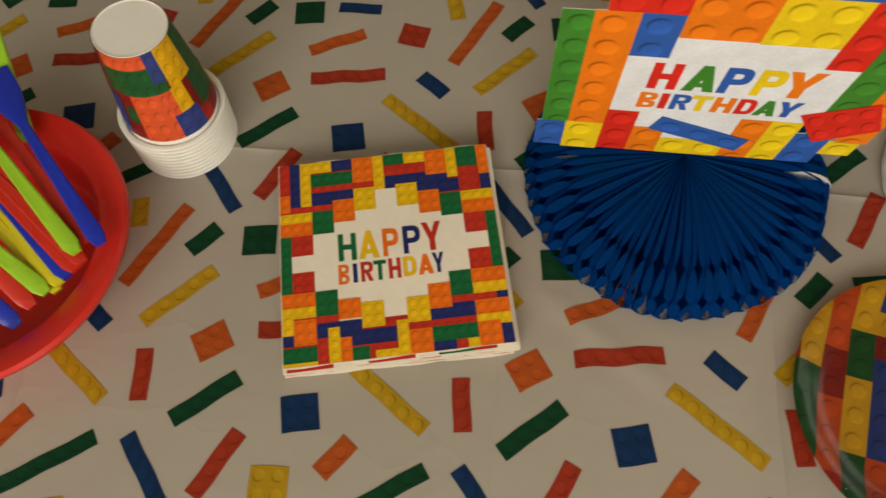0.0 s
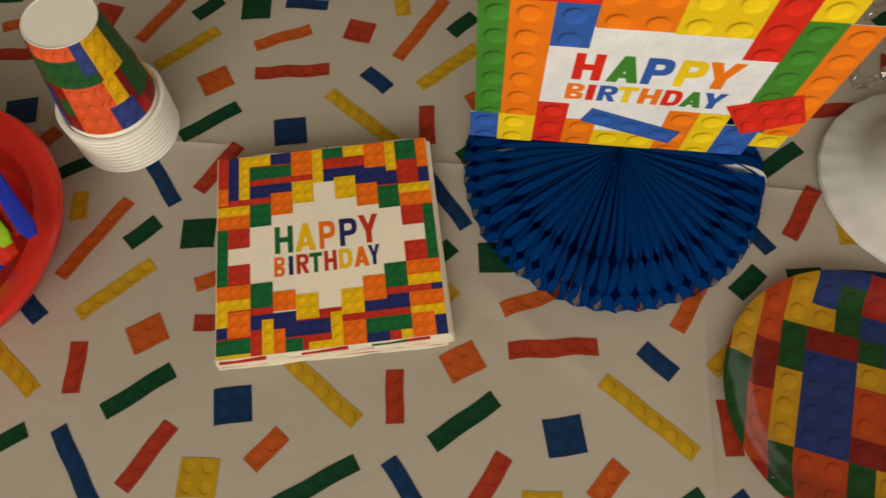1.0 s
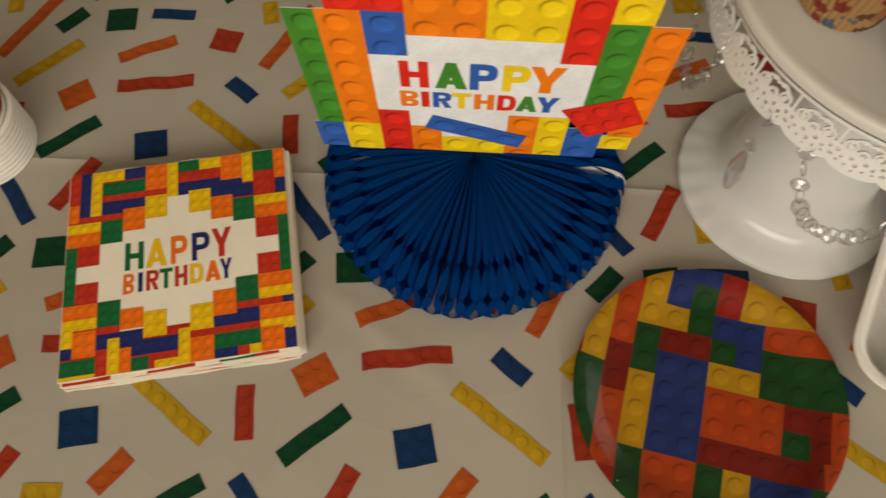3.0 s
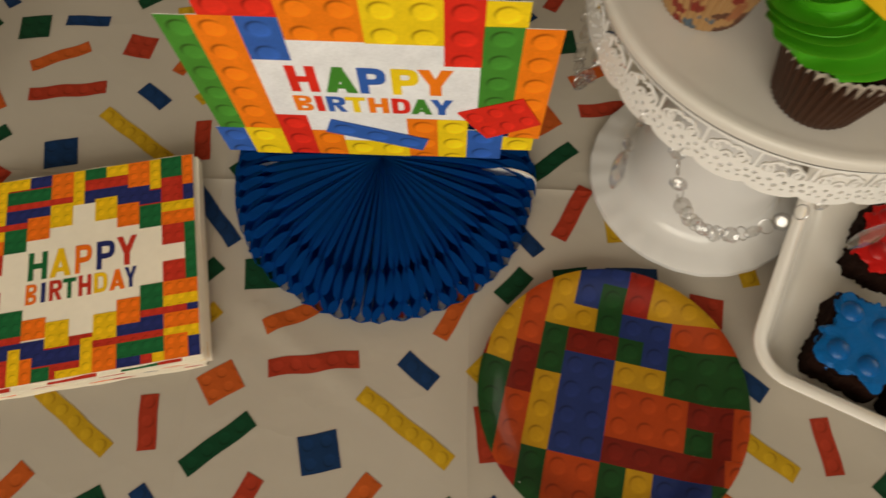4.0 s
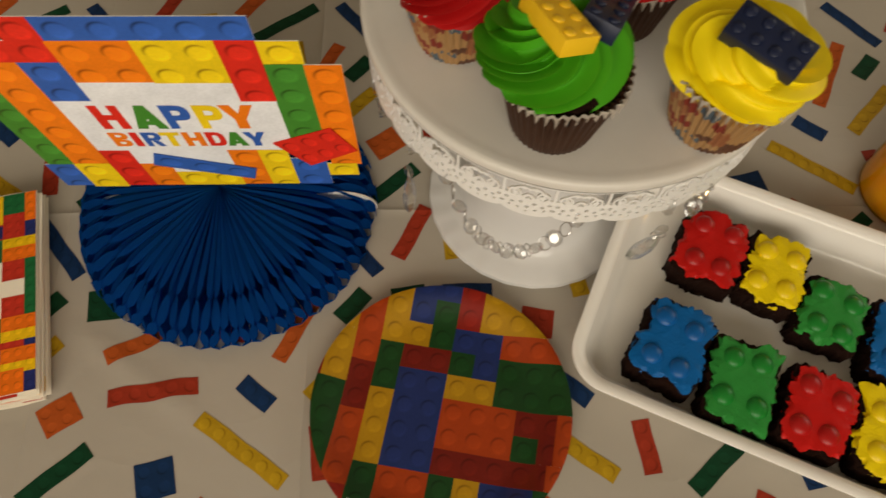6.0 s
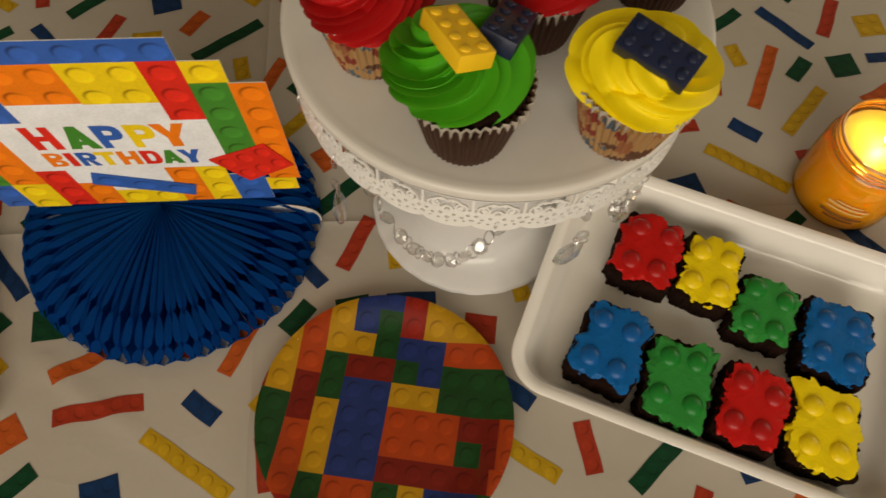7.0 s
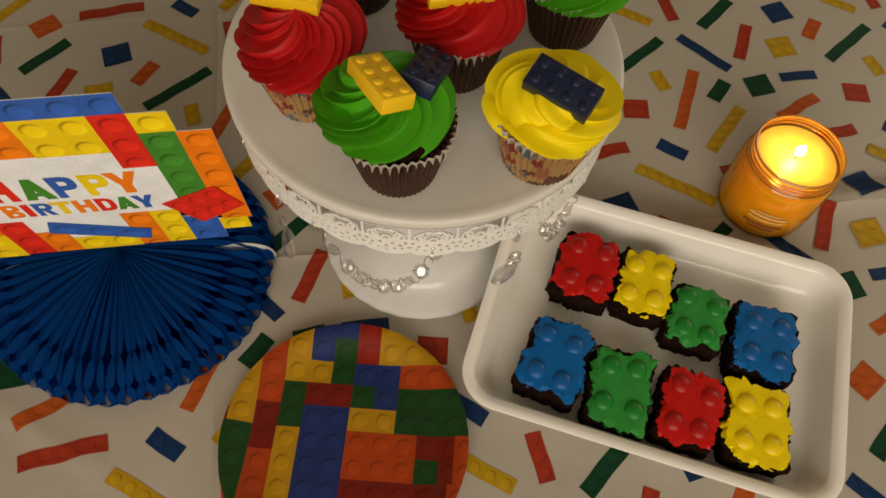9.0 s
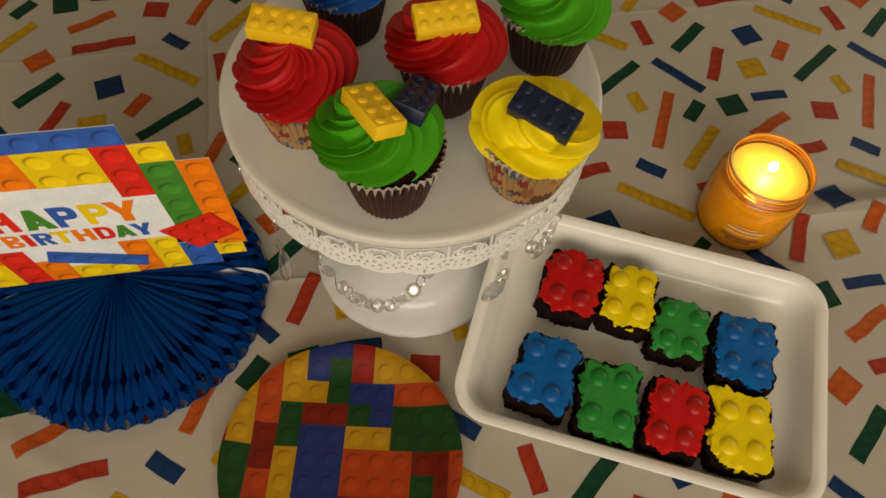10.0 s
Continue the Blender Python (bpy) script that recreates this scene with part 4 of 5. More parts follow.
build_bowl()
for col, e, s, word in (("G", (-0.3185, 0.310, 0.056), (-0.352, 0.385, 0.078), "lime green"), ("B", (-0.2395, 0.2285, 0.061), (-0.331, 0.334, 0.074), "blue"), ("R", (-0.254, 0.234, 0.053), (-0.330, 0.313, 0.062), "red"),
                        ("G", (-0.2565, 0.2225, 0.058), (-0.318, 0.283, 0.068), "lime green"), ("R", (-0.2555, 0.219, 0.049), (-0.318, 0.268, 0.058), "red"), ("R", (-0.261, 0.2145, 0.046), (-0.318, 0.260, 0.052), "red"),
                        ("B", (-0.267, 0.210, 0.043), (-0.318, 0.256, 0.050), "blue"), ("Y", (-0.272, 0.205, 0.041), (-0.315, 0.242, 0.048), "yellow"), ("G", (-0.279, 0.198, 0.042), (-0.305, 0.215, 0.050), "lime green"),
                        ("Y", (-0.275, 0.2015, 0.037), (-0.31, 0.232, 0.046), "yellow"), ("R", (-0.289, 0.189, 0.037), (-0.304, 0.201, 0.045), "red"), ("B", (-0.298, 0.176, 0.033), (-0.312, 0.187, 0.042), "blue")):
    e = (e[0] + 0.008, e[1] - 0.003, e[2])
    s = (s[0] + 0.008, s[1] - 0.003, s[2])
    s2 = Vector(e) + (Vector(s) - Vector(e)).normalized() * 0.1
    cutlery(col, e, s2, word + " plastic cutlery handle leaning in the red bowl")

# ---- cake stand ----
SX, SY, SZ, SR = 0.4130, 0.3290, 0.2204, 0.1188


def lace_gap(u, v):
    """Cut-out pattern of the skirt: u in repeats, v metres below the lip. Positive inside a hole."""
    x = (u - math.floor(u) - 0.5) * 0.0266
    ax = abs(x)

    def dot(cx, cy, r):
        return r - math.hypot(ax - cx, v - cy)

    # a long slot in each repeat, bitten into by curled scrolls with open eyes
    v = v / 1.16
    hole = min(0.0047 - abs(v - 0.0114), 0.0126 - ax)
    for cx, cy, ro, ri, ex, ey, eye in ((0.0074, 0.0146, 0.0035, 0.0024, 0.0066, 0.0149, 0.0013), (0.0, 0.0168, 0.0030, 0.0016, 0.0, 0.0175, 0.0007)):
        hole = min(hole, -dot(cx, cy, ro))
        hole = max(hole, min(dot(cx, cy, ri), -dot(ex, ey, eye)))
    # a thin stem rises from each scroll to the lip
    hole = min(hole, math.hypot(ax - 0.0030, v - 0.0096) - 0.0012, abs(math.hypot(ax - 0.0030, v - 0.0140) - 0.0048) - 0.0006)
    for cx, cy, r in ((0.0036, 0.0208, 0.0012), (0.0112, 0.0196, 0.0012), (0.0, 0.0238, 0.0013), (0.0080, 0.0222, 0.0011), (0.0046, 0.0256, 0.0009), (0.0092, 0.0250, 0.0009), (0.0128, 0.0236, 0.0010), (0.0, 0.0275, 0.0008)):
        hole = max(hole, dot(cx, cy, r))
    low = 0.0268 + 0.0042 * math.sqrt(max(0.0, 1 - (x / 0.0134) ** 2))
    return max(hole, v - low)


def build_skirt(stand):
    reps, per, nv = 28, 48, 46
    nu = reps * per
    depth = 0.0372
    val = np.zeros((per + 1, nv + 1))
    pos = np.zeros((per + 1, nv + 1, 2))
    du, dv = 1.0 / per, depth / nv
    for i in range(per + 1):
        for j in range(nv + 1):
            u, v = i * du, j * dv
            for _ in range(2):
                f = lace_gap(u, v)
                if abs(f) > 0.0006 or i in (0, per):
                    break
                gu = (lace_gap(u + 1e-3, v) - lace_gap(u - 1e-3, v)) / (2e-3 * 0.0266)
                gv = (lace_gap(u, v + 3e-5) - lace_gap(u, v - 3e-5)) / 6e-5
                g = gu * gu + gv * gv
                if g < 0.05:
                    break
                mu, mv = -f * gu / g, -f * gv / g
                mu, mv = max(-0.00032, min(0.00032, mu)), max(-0.00048, min(0.00048, mv))
                u, v = u + mu / 0.0266, max(0.0, v + mv)
            pos[i, j] = (u, v)
            val[i, j] = lace_gap(u, v)
    bm = bmesh.new()
    r0 = SR - 0.0025
    verts = {}

    def vert(i, j, inner):
        key = (i % nu, j, inner)
        if key not in verts:
            rep, k = divmod(i % nu, per)
            u, v = pos[k, j]
            a = 2 * math.pi * (rep + u) / reps
            r = r0 - (0.0011 if inner else 0.0) + 0.0012 * v / depth
            verts[key] = bm.verts.new((r * math.cos(a), r * math.sin(a), SZ - 0.004 - v))
        return verts[key]

    keep = np.zeros((per, nv), bool)
    for k in range(per):
        for j in range(nv):
            u, v = (pos[k, j] + pos[k + 1, j] + pos[k, j + 1] + pos[k + 1, j + 1]) / 4
            keep[k, j] = lace_gap(u, v) <= 0
    for i in range(nu):
        k = i % per
        for j in range(nv):
            if not keep[k, j]:
                continue
            q = ((i, j), (i + 1, j), (i + 1, j + 1), (i, j + 1))
            bm.faces.new([vert(a, b, False) for a, b in reversed(q)])
            bm.faces.new([vert(a, b, True) for a, b in q])
            for (di, dj), e in (((0, -1), 0), ((1, 0), 1), ((0, 1), 2), ((-1, 0), 3)):
                jj, kk = j + dj, (k + di) % per
                if 0 <= jj < nv and keep[kk, jj]:
                    continue
                a, b = q[e], q[(e + 1) % 4]
                bm.faces.new((vert(*a, False), vert(*b, False), vert(*b, True), vert(*a, True)))
    part("lace_skirt", bm, MAT_LACE, stand, "white metal skirt pierced with scrolls and eyelets")


def bead_mesh(rad):
    """A flat faceted bead."""
    return lathe([(0.0003, rad * 0.42), (rad * 0.5, rad * 0.40), (rad * 0.86, rad * 0.2), (rad, 0.0), (rad * 0.86, -rad * 0.2), (rad * 0.5, -rad * 0.40), (0.0003, -rad * 0.42)], 8, True, True)


def drop_mesh(length, rad):
    """A long faceted drop that hangs from its top point."""
    return lathe([(0.0004, 0.0), (rad * 0.35, -length * 0.06), (rad * 0.74, -length * 0.25), (rad, -length * 0.50), (rad * 0.84, -length * 0.76), (rad * 0.35, -length * 0.95), (0.0003, -length)], 12, True, True,
                 lambda r, z, a, k: (r / math.hypot(math.cos(a), math.sin(a) / 0.48), z))


def ring_mesh(rad, thick, seg=12):
    bm = bmesh.new()
    rows = [[((rad + thick * math.cos(b)) * math.cos(a), (rad + thick * math.cos(b)) * math.sin(a), thick * math.sin(b)) for b in [2 * math.pi * j / 5 for j in range(5)]] for a in [2 * math.pi * i / seg for i in range(seg)]]
    loops(bm, rows + [rows[0]])
    bmesh.ops.remove_doubles(bm, verts=list(bm.verts), dist=1e-7)
    return bm


def build_stand():
    stand = thing("cake_stand", pose(SX, SY, 0), "white metal cake stand with a pierced lace skirt and hanging crystals", "cake stand")
    top = [(0.0005, SZ), (0.05, SZ), (SR - 0.009, SZ), (SR - 0.0075, SZ), (SR - 0.006, SZ + 0.0001), (SR - 0.0025, SZ + 0.0003), (SR - 0.0006, SZ - 0.0003), (SR + 0.0002, SZ - 0.0014), (SR + 0.0004, SZ - 0.0035), (SR + 0.0003, SZ - 0.0060), (SR - 0.0006, SZ - 0.0066), (SR - 0.006, SZ - 0.0068), (0.0005, SZ - 0.006)]
    part("top_plate", lathe(top, 144, True, True), MAT_WHITE_METAL, stand, "round satin white top plate")
    # thin dark ring just below the lip of the plate
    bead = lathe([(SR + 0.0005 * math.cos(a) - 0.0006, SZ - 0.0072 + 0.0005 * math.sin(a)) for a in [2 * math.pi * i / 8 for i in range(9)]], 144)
    part("dark_ring", bead, MAT_DARK_METAL, stand, "thin dark line under the plate")
    build_skirt(stand)

    def flute(r, z, a, k):
        w = max(0.0, min(1.0, (r - 0.060) / 0.02))
        return r * (1 + 0.004 * w * math.cos(26 * a)), z + (0.00025 * w * (1 + math.cos(26 * a)) if 2 <= k <= 6 else 0)

    foot = [(0.076, 0.0), (0.081, 0.0008), (0.0832, 0.0035), (0.0825, 0.0070), (0.079, 0.0092), (0.070, 0.0112), (0.062, 0.0150), (0.057, 0.0205), (0.0545, 0.029), (0.0525, 0.045), (0.049, 0.062),
            (0.043, 0.080), (0.037, 0.100), (0.033, 0.125), (0.034, 0.150), (0.040, 0.175), (0.052, 0.200), (0.064, SZ - 0.007)]
    part("pedestal", lathe(foot, 156, True, True, flute), MAT_MILK, stand, "glossy white bell-shaped pedestal with a fluted foot")

    # swags of beads and single drops hung from the scallops
    bead, link, drop = mesh_from("bead", bead_mesh(0.0052), MAT_CRYSTAL, False), mesh_from("link", ring_mesh(0.0040, 0.0003), MAT_WIRE), mesh_from("drop", drop_mesh(0.034, 0.0082), MAT_CRYSTAL, False)
    small = mesh_from("bead", bead_mesh(0.0042), MAT_CRYSTAL, False)

    def hung(name, me, m):
        ob = new(name, me)
        ob.parent = stand
        ob.matrix_local = m

    zb = SZ - 0.004 - 0.032
    for g in range(5):
        a0 = radians(-114 + 72 * g)
        span = radians(37)
        prev = None
        for k in range(10):
            q = k / 9
            a = a0 - span / 2 + span * q
            dip = 1 - abs(2 * q - 1) ** 2.4
            p = Vector(((SR - 0.004 - 0.004 * dip) * math.cos(a), (SR - 0.004 - 0.004 * dip) * math.sin(a), zb - 0.006 - 0.060 * dip))
            face = pose(0, 0, 0, 62 + 22 * math.sin(k * 2.1 + g), 14 * math.sin(k * 1.7), math.degrees(a) + 90 + 28 * math.sin(k * 2.9 + g))
            hung("bead", bead, Matrix.Translation(p) @ face)
            tip = p + Vector((0, 0, 0.006)) if prev is None else (p + prev) / 2
            hung("link", link, Matrix.Translation(tip) @ pose(0, 0, 0, 70 + 30 * math.sin(k * 1.3), 25 * math.sin(k * 4.0), math.degrees(a) + 30))
            prev = p
        hung("link", link, Matrix.Translation(prev + Vector((0, 0, 0.006))) @ pose(0, 0, 0, 80, 0, 40))
        # a drop between two swags
        a1 = a0 - radians(30)
        base = Vector(((SR - 0.002) * math.cos(a1), (SR - 0.002) * math.sin(a1), zb + 0.002))
        hung("link", link, Matrix.Translation(base) @ pose(0, 0, 0, 90, 0, math.degrees(a1)))
        hung("bead", small, Matrix.Translation(base + Vector((0, 0, -0.0060))) @ pose(0, 0, 0, 70, 0, math.degrees(a1)))
        base = base + Vector((0.004 * math.cos(a1), 0.004 * math.sin(a1), -0.0170))
        hung("bead", small, Matrix.Translation(base + Vector((0, 0, -0.0068))) @ pose(0, 0, 0, 80, 10, math.degrees(a1) + 80))
        hung("link", link, Matrix.Translation(base + Vector((0, 0, -0.0125))) @ pose(0, 0, 0, 90, 0, math.degrees(a1) + 60))
        hung("drop", drop, Matrix.Translation(base + Vector((0, 0, -0.0140))) @ pose(0, 0, 0, 5 * math.sin(g * 2.0), (4, 12, -8, 6, -5)[g], (80, 12, 40, 60, 20)[g]))


build_stand()

# ---- cupcakes ----
LINER_H, LINER_B, LINER_T = 0.0420, 0.0205, 0.0290


def liner():
    pleats = 44

    def fold(r, z, a, k):
        up = (z - 0.0006) / LINER_H
        return r + 0.0007 * (0.4 + 0.8 * up) * (1 if int(a / (2 * math.pi) * pleats * 4 + 0.5) % 4 < 2 else -1), z + (0.0008 * math.sin(a * 7) if up > 0.9 else 0)

    prof = [(0.002, 0.0004), (LINER_B - 0.001, 0.0004), (LINER_B, 0.0012)] + [(LINER_B + (LINER_T - LINER_B) * k / 8, 0.0012 + (LINER_H - 0.0012) * k / 8) for k in range(1, 9)] + [(LINER_T - 0.0012, LINER_H - 0.0002), (LINER_T - 0.0035, LINER_H - 0.010)]
    return lathe(prof, pleats * 4, True, False, fold)


def swirl(style, seed):
    """Piped frosting: a rope wound upwards, its ridges twisting round the mound."""
    rnd = random.Random(seed)
    ph = rnd.uniform(0, 6.28)
    seg, lev = 240, 54
    ridges, twist, depth, turns, bulge, sharp = {"star": (15, -0.42, 0.27, 1.0, 0.0016, 0.7), "rope": (6, 0.55, 0.27, 1.0, 0.0030, 0.6)}[style]
    R0, H0 = 0.0318, 0.0255
    rows = []
    for j in range(lev + 1):
        v = j / lev
        row = []
        for i in range(seg):
            b = 2 * math.pi * i / seg
            a = b - 2 * math.pi * twist * v ** 0.8
            if v < 0.14:
                q = v / 0.14
                r, z = 0.0265 + (R0 - 0.0265) * math.sin(q * math.pi / 2), -0.0005 + 0.0055 * q * q
            else:
                q = (v - 0.14) / 0.86
                r, z = R0 * math.cos(q * math.pi / 2) ** 0.72, 0.005 + (H0 - 0.005) * q ** 0.80
            # rounded lobes with sharp valleys between them, and a step where the rope laps over itself
            turn = ridges * i / seg + 0.32 * math.sin(b * 2 + ph) + 0.24 * math.sin(5 * b + 2.3 * ph)
            lobe = 1.15 * (1 - math.sin(math.pi * (turn % 1.0 if style == "rope" else 1 - turn % 1.0) ** 0.72) ** sharp) ** 0.85
            lay = (turns * (1 - v) + a / (2 * math.pi) + ph) % 1.0
            lap = math.sin(math.pi * min(1.0, lay * 1.02)) ** 0.45
            amp = min(1, max(0, v - 0.03) / 0.17) * min(1, (1 - v) / 0.10)
            r2 = r * (1 + depth * (lobe - 0.62) * amp) + bulge * (lap - 0.72) * amp
            r2 *= 1 - 0.030 * amp * (1 - abs(math.sin(2 * math.pi * turn))) ** 2
            r2 *= 1 + 0.025 * math.sin(2 * a + ph) + 0.02 * math.sin(3 * a + 2 * ph)
            z2 = z + (0.0030 * (lobe - 0.6) * q if v >= 0.14 else 0) * amp + 0.0022 * (lap - 0.7) * amp + 0.0010 * math.sin(a + ph)
            row.append((max(0.0003, r2) * math.cos(a), max(0.0003, r2) * math.sin(a), z2))
        rows.append(row)
    bm = bmesh.new()
    loops(bm, rows, True, True, True)
    return bm


def toy_brick(nx, ny, pitch, height):
    """A moulded sweet in the shape of a stud brick."""
    bm = rbox(nx * pitch, ny * pitch, height, 0.0007, 2)
    for i in range(nx):
        for j in range(ny):
            stud = lathe([(pitch * 0.31, -0.0004), (pitch * 0.29, pitch * 0.08), (pitch * 0.22, pitch * 0.13), (0.0002, pitch * 0.145)], 14, False, True)
            joined(bm, stud, Matrix.Translation(((i - (nx - 1) / 2) * pitch, (j - (ny - 1) / 2) * pitch, height)))
    return bm


def cupcake(x, y, colour, style, chips, sweets, seed, turn=0.0, lean=(0.0, 0.0)):
    x, y = x + 0.003, y - 0.005
    liner_word = "chip-printed paper liner" if chips else "brown pleated liner"
    cc = thing("cupcake", pose(x, y, SZ + 0.0004, 0, 0, turn), "chocolate cupcake with %s frosting in a %s" % (colour, liner_word), "cupcake", "cupcakes on the stand")
    part("liner", liner(), MAT_CHIPS if chips else MAT_LINER, cc, liner_word)
    n = 176
    edge = lathe([(LINER_T + 0.0003, LINER_H - 0.0020), (LINER_T + 0.0012, LINER_H + 0.0004), (LINER_T + 0.0006, LINER_H + 0.0008), (LINER_T - 0.0006, LINER_H - 0.0018)], n, False, False,
                 lambda r, z, a, k: (r + 0.0008 * math.sin(a * 44) + 0.0006 * math.sin(a * 5 + seed), z + 0.0005 * math.sin(a * 22 + 1) + 0.0012 * math.sin(a * 3 + seed) - (0.0055 * max(0.0, math.sin(a * 44)) * (0.7 + 0.3 * math.sin(a * 6)) if k == 0 else 0)))
    part("liner_edge", edge, MAT_CRIMP, cc, "pale crimped paper edge")
    cake = lathe([(LINER_T - 0.003, LINER_H - 0.010), (LINER_T - 0.0016, LINER_H - 0.003), (LINER_T - 0.003, LINER_H + 0.0015), (0.018, LINER_H + 0.004), (0.0004, LINER_H + 0.004)], 48, False, True,
                 lambda r, z, a, k: (r + 0.0007 * math.sin(a * 9) * math.sin(a * 4 + 1), z + 0.0006 * math.sin(a * 13)))
    part("cake", cake, MAT_CAKE, cc)
    fr = swirl(style, seed)
    bmesh.ops.translate(fr, verts=list(fr.verts), vec=(*lean, LINER_H - 0.0040))
    part("frosting", fr, MAT_CREAM[colour], cc, "%s buttercream swirl" % colour)
    inv = cc.matrix_world.inverted()
    for kind, nx, ny, m in sweets:
        bm = toy_brick(nx, ny, 0.0086, 0.0088)
        bmesh.ops.transform(bm, matrix=inv @ m, verts=list(bm.verts))
        part("candy_brick", bm, MAT_CANDY[kind], cc, kind + " moulded candy brick")
    return cc


cupcake(0.3830, 0.2530, "green", "star", False, [("yellow", 4, 2, pose(0.3785, 0.2500, 0.2815, 16, 8, 112)), ("navy", 4, 2, pose(0.4015, 0.2610, 0.2735, 10, 22, 62))], 3, 180, lean=(0.005, -0.005))
cupcake(0.4600, 0.2495, "yellow", "rope", True, [("navy", 4, 2, pose(0.4635, 0.2385, 0.2800, 16, 6, -42))], 5, 40)
cupcake(0.3405, 0.3085, "red", "star", True, [("yellow", 4, 2, pose(0.3410, 0.3140, 0.2835, 8, 4, -18))], 7, 70)
cupcake(0.4255, 0.3175, "red", "star", False, [("yellow", 4, 2, pose(0.4265, 0.3085, 0.2825, 20, 0, 2))], 11, 20)
cupcake(0.4955, 0.3400, "green", "star", False, [("navy", 4, 2, pose(0.4960, 0.3400, 0.2840, 8, 0, -10))], 13, 110)
cupcake(0.3760, 0.3850, "blue", "star", False, [("yellow", 4, 2, pose(0.3760, 0.3860, 0.2845, 6, 0, 15))], 17, 140)

# ---- tray of brownies ----
TRAY_TURN = -26.8
TRAY_M = pose(0.5805, 0.1980, 0.0003, 0, 0, TRAY_TURN)


def build_tray():
    tray = thing("serving_tray", TRAY_M, "cream glazed rectangular ceramic tray holding iced brownies", "tray")
    W, D, H = 0.280, 0.199, 0.032
    rings = [(W - 0.046, D - 0.046, 0.016, 0.0), (W - 0.038, D - 0.038, 0.019, 0.0012), (W - 0.020, D - 0.020, 0.024, 0.014), (W - 0.004, D - 0.004, 0.029, H - 0.005), (W, D, 0.030, H - 0.0025),
             (W - 0.0005, D - 0.0005, 0.030, H - 0.0006), (W - 0.004, D - 0.004, 0.028, H), (W - 0.014, D - 0.014, 0.024, H - 0.0012), (W - 0.019, D - 0.019, 0.022, H - 0.004), (W - 0.026, D - 0.026, 0.020, 0.0195),
             (W - 0.032, D - 0.032, 0.018, 0.0130), (W - 0.037, D - 0.037, 0.0165, 0.0088), (W - 0.042, D - 0.042, 0.015, 0.0064), (W - 0.048, D - 0.048, 0.0135, 0.0050), (W - 0.055, D - 0.055, 0.012, 0.0043), (W - 0.062, D - 0.062, 0.011, 0.0042), (W - 0.066, D - 0.066, 0.010, 0.0042), (W - 0.090, D - 0.090, 0.008, 0.0042)]
    for name, a, b in (("outer_wall", 0, 5), ("rolled_rim", 4, 9), ("basin", 8, len(rings))):
        bm = bmesh.new()
        loops(bm, [[(x, y, z) for x, y in rrect(w, d, r, 10)] for w, d, r, z in rings[a:b]], True, a == 0, b == len(rings))
        part(name, bm, MAT_TRAY, tray)


def brownie(x, y, turn, colour, w, d, h, seed):
    rnd = random.Random(seed)
    ob = thing("brownie", pose(x, y, 0.0047, 0, 0, turn), "chocolate brownie iced %s like a toy brick" % colour, "brownie", "brownies in the tray")
    def slab(ww, dd, z0, z1, rag, fine, dome, inset):
        """A block with ragged sides."""
        bm = bmesh.new()
        base = rrect(ww, dd, 0.006, 9)
        m = len(base)
        dense = []
        for i in range(m):
            a, b = Vector((*base[i], 0)), Vector((*base[(i + 1) % m], 0))
            k = max(1, int((b - a).length / 0.0013))
            dense += [a.lerp(b, t / k) for t in range(k)]
        rows = []
        levels = ((0.0, -0.0006 * inset), (0.35, 0.0), (0.75, 0.0), (1.0, -0.0010), (1.0, -0.004), (1.0, -0.010))
        for li, (f, off) in enumerate(levels):
            row = []
            for p in dense:
                nrm = p.normalized()
                j = noise.noise(Vector((p.x * 140 + seed * 3, p.y * 140, li * 0.9))) * rag + noise.noise(Vector((p.x * 50 + seed * 7, p.y * 50, seed))) * rag * 0.9 + noise.noise(Vector((p.x * 400 + seed * 5, p.y * 400, li * 1.5))) * fine * (0.6 + 2.0 * max(0.0, noise.noise(Vector((p.x * 60, p.y * 60, seed * 2.0)))))
                jj = j * (1.0 if li < 4 else 0.25)
                q = p + nrm * (off + jj)
                zz = z0 + (z1 - z0) * f + (dome * (1 if li == 4 else 1.5) if li >= 4 else 0) + noise.noise(Vector((p.x * 120, p.y * 120, seed + li))) * 0.0006
                row.append((q.x, q.y, zz))
            rows.append(row)
        loops(bm, rows, True, True, True)
        return bm

    part("cake_body", slab(w - 0.0025, d - 0.001, 0.0, h, 0.0030, 0.0028, 0.0004, 1), MAT_CAKE, ob)
    part("icing", slab(w - 0.0075, d - 0.006, h - 0.0026, h + 0.0030, 0.0062, 0.0024, 0.0003, 0), MAT_ICING[colour], ob, colour + " icing spread unevenly")
    key = {"yellow": "yellowd"}.get(colour, colour)
    for ix in (-1, 1):
        for iy in (-1, 1):
            bm = lathe([(0.0079, -0.0006), (0.0073, 0.0007), (0.0061, 0.0021), (0.0041, 0.0032), (0.0019, 0.0037), (0.0002, 0.0038)], 20, False, True)
            bmesh.ops.translate(bm, verts=list(bm.verts), vec=(ix * w * 0.215 + rnd.uniform(-0.0015, 0.0015), iy * d * 0.235 + rnd.uniform(-0.0015, 0.0015), h + 0.0030))
            part("round_sweet", bm, MAT_CANDY[key], ob, colour + " coated round sweet")


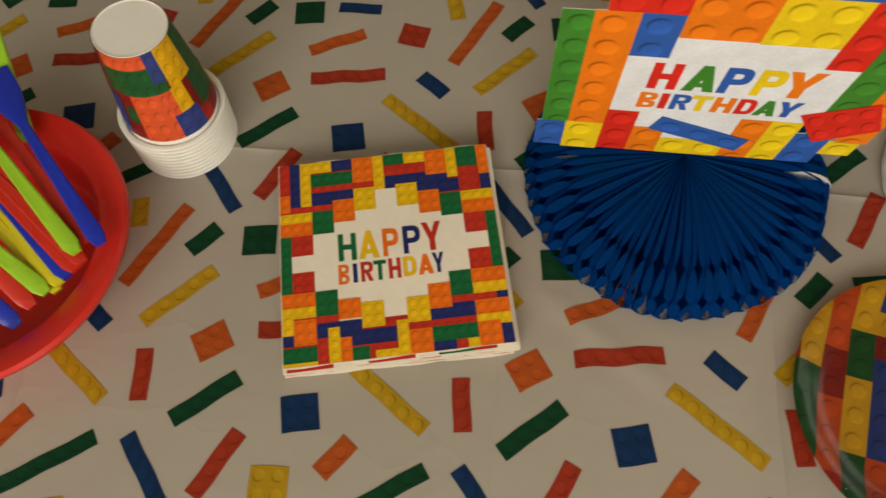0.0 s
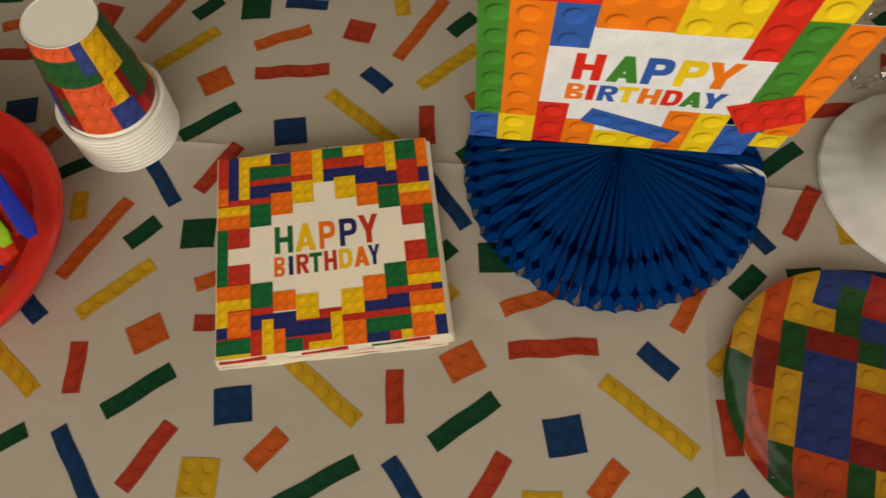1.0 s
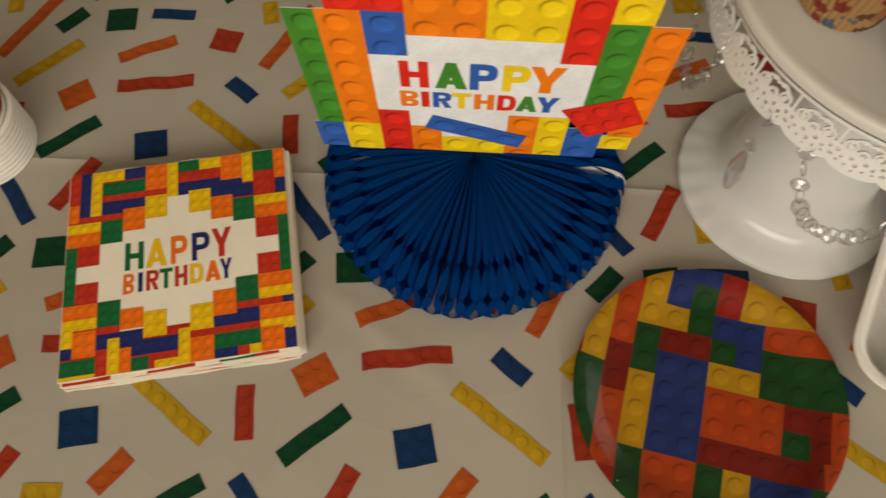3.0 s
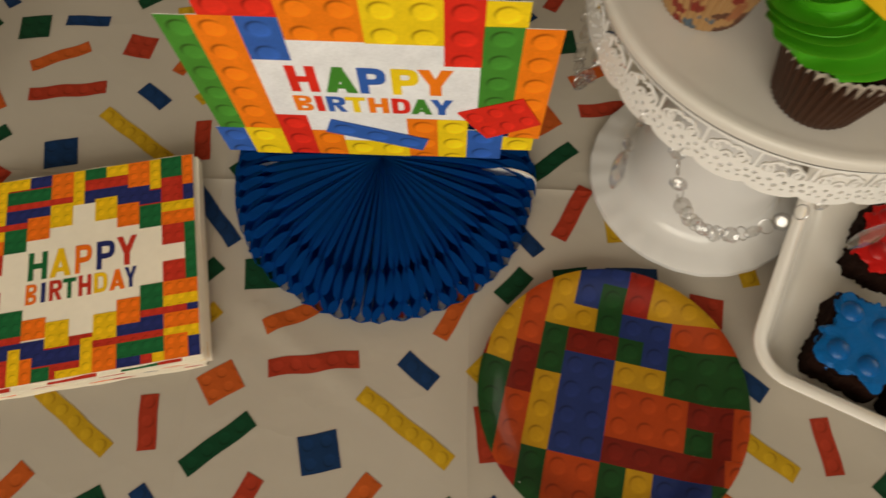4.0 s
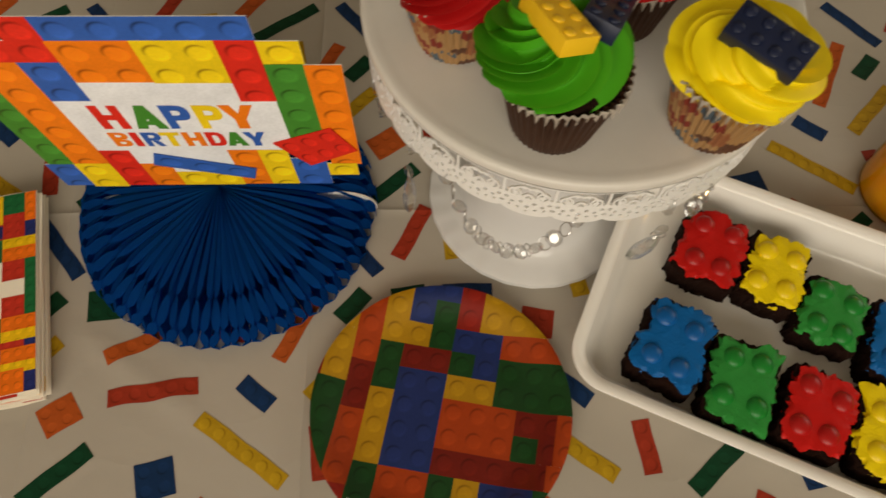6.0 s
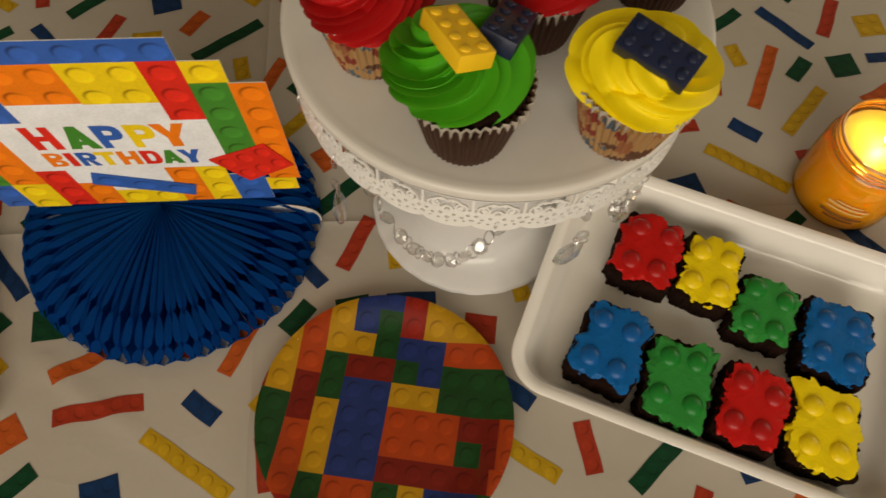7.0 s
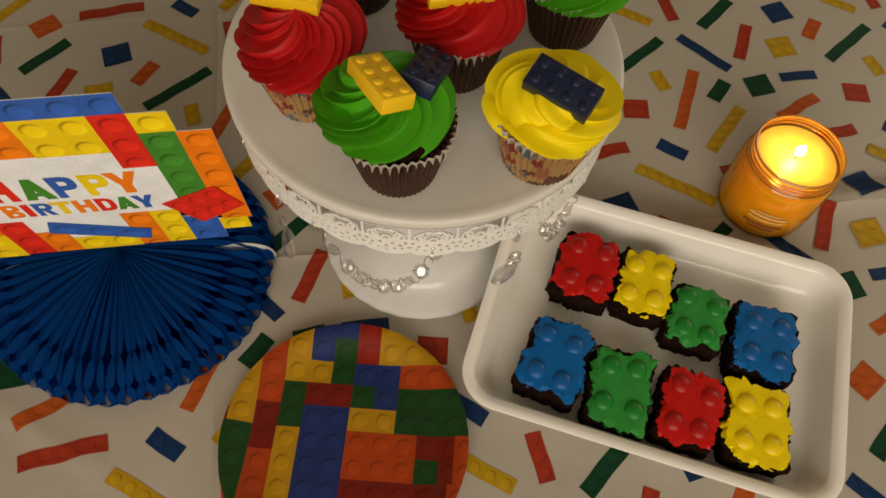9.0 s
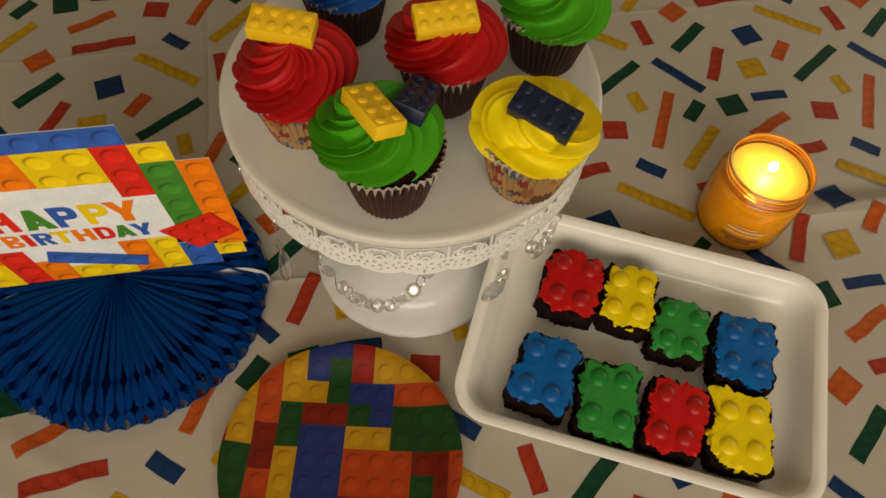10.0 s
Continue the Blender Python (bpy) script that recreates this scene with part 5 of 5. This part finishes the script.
build_tray()
for i, (x, y, c, w, d, turn) in enumerate(((0.5335, 0.2620, "red", 0.051, 0.061, -28), (0.5765, 0.2405, "yellow", 0.047, 0.057, -27), (0.6095, 0.2060, "green", 0.047, 0.052, -32), (0.6545, 0.1790, "blue", 0.052, 0.061, -25),
                                           (0.4900, 0.1895, "blue", 0.051, 0.063, -33), (0.5330, 0.1605, "green", 0.050, 0.065, -25), (0.5800, 0.1375, "red", 0.048, 0.061, -32), (0.6250, 0.1180, "yellow", 0.051, 0.062, -22))):
    brownie(x + 0.003, y, turn, c, w, d, 0.022, 20 + i)

# ---- candle ----


def build_candle():
    cx, cy = 0.7173, 0.3136
    R, H = 0.0398, 0.079
    cd = thing("jar_candle", pose(cx, cy, 0.0004), "lit orange candle in an amber glass jar", "candle")
    outer = [(0.0005, 0.0), (R - 0.006, 0.0), (R - 0.001, 0.004), (R, 0.010), (R, H - 0.020), (R - 0.002, H - 0.015), (R - 0.0045, H - 0.012), (R - 0.0040, H - 0.0095), (R - 0.0032, H - 0.0085), (R - 0.0042, H - 0.007),
             (R - 0.0042, H - 0.005), (R - 0.0030, H - 0.004), (R - 0.0036, H - 0.001), (R - 0.0046, H), (R - 0.0058, H - 0.001), (R - 0.0060, H - 0.012), (R - 0.0012, H - 0.020), (R - 0.0012, 0.0035), (0.0005, 0.002)]
    jar = part("jar", lathe(outer, 72, True, True), MAT_AMBER, cd, "amber glass jar with a threaded neck")
    part("wax", lathe([(0.0005, 0.0024), (R - 0.0024, 0.0039), (R - 0.0014, 0.010), (R - 0.0014, H - 0.0195), (R - 0.0066, H - 0.0125), (R - 0.0066, H - 0.0098), (0.012, H - 0.0105), (0.0005, H - 0.0105)], 64, True, True), MAT_WAX, cd, "melting orange wax")
    bm = lathe([(0.0007, 0.0), (0.0007, 0.009), (0.0003, 0.0095)], 8, True, True)
    bmesh.ops.translate(bm, verts=list(bm.verts), vec=(0, 0, H - 0.0106))
    part("wick", bm, MAT_WICK, cd)
    bm = lathe([(0.0005, 0.0), (0.0028, 0.0022), (0.0037, 0.005), (0.0030, 0.0082), (0.0014, 0.0108), (0.0002, 0.0125)], 16, True, True)
    bmesh.ops.translate(bm, verts=list(bm.verts), vec=(0, 0, H - 0.0055))
    part("flame", bm, MAT_FLAME, cd, "small bright candle flame")
    # thick lip and screw threads of the neck
    for rad, z, thick in ((R - 0.0046, H - 0.0004, 0.0013), (R - 0.0036, H - 0.0048, 0.0008), (R - 0.0036, H - 0.0086, 0.0008), (R - 0.0030, H - 0.0130, 0.0009)):
        bm = ring_mesh(rad, thick, 72)
        bmesh.ops.translate(bm, verts=list(bm.verts), vec=(0, 0, z))
        part("thread", bm, MAT_THREAD, jar, "thick amber glass ring of the neck")
    # printed label: illegible lines as bars on the curved front
    lab = Matrix.Rotation(radians(-122), 4, "Z")
    for z, w, hgt, mat in ((0.033, 0.40, 0.0026, MAT_LABEL), (0.0375, 0.26, 0.0018, MAT_LABEL), (0.0285, 0.36, 0.0016, MAT_LABEL), (0.0205, 0.42, 0.003, MAT_LABEL_DARK), (0.0165, 0.30, 0.002, MAT_LABEL_DARK)):
        bm = bmesh.new()
        rr = R + 0.0003
        n = 16
        rows = [[(rr * math.cos(-w + 2 * w * i / n), rr * math.sin(-w + 2 * w * i / n), z + q * hgt) for i in range(n + 1)] for q in (0, 1)]
        loops(bm, rows, close=False)
        bmesh.ops.transform(bm, matrix=lab, verts=list(bm.verts))
        part("label_line", bm, mat, jar)


build_candle()
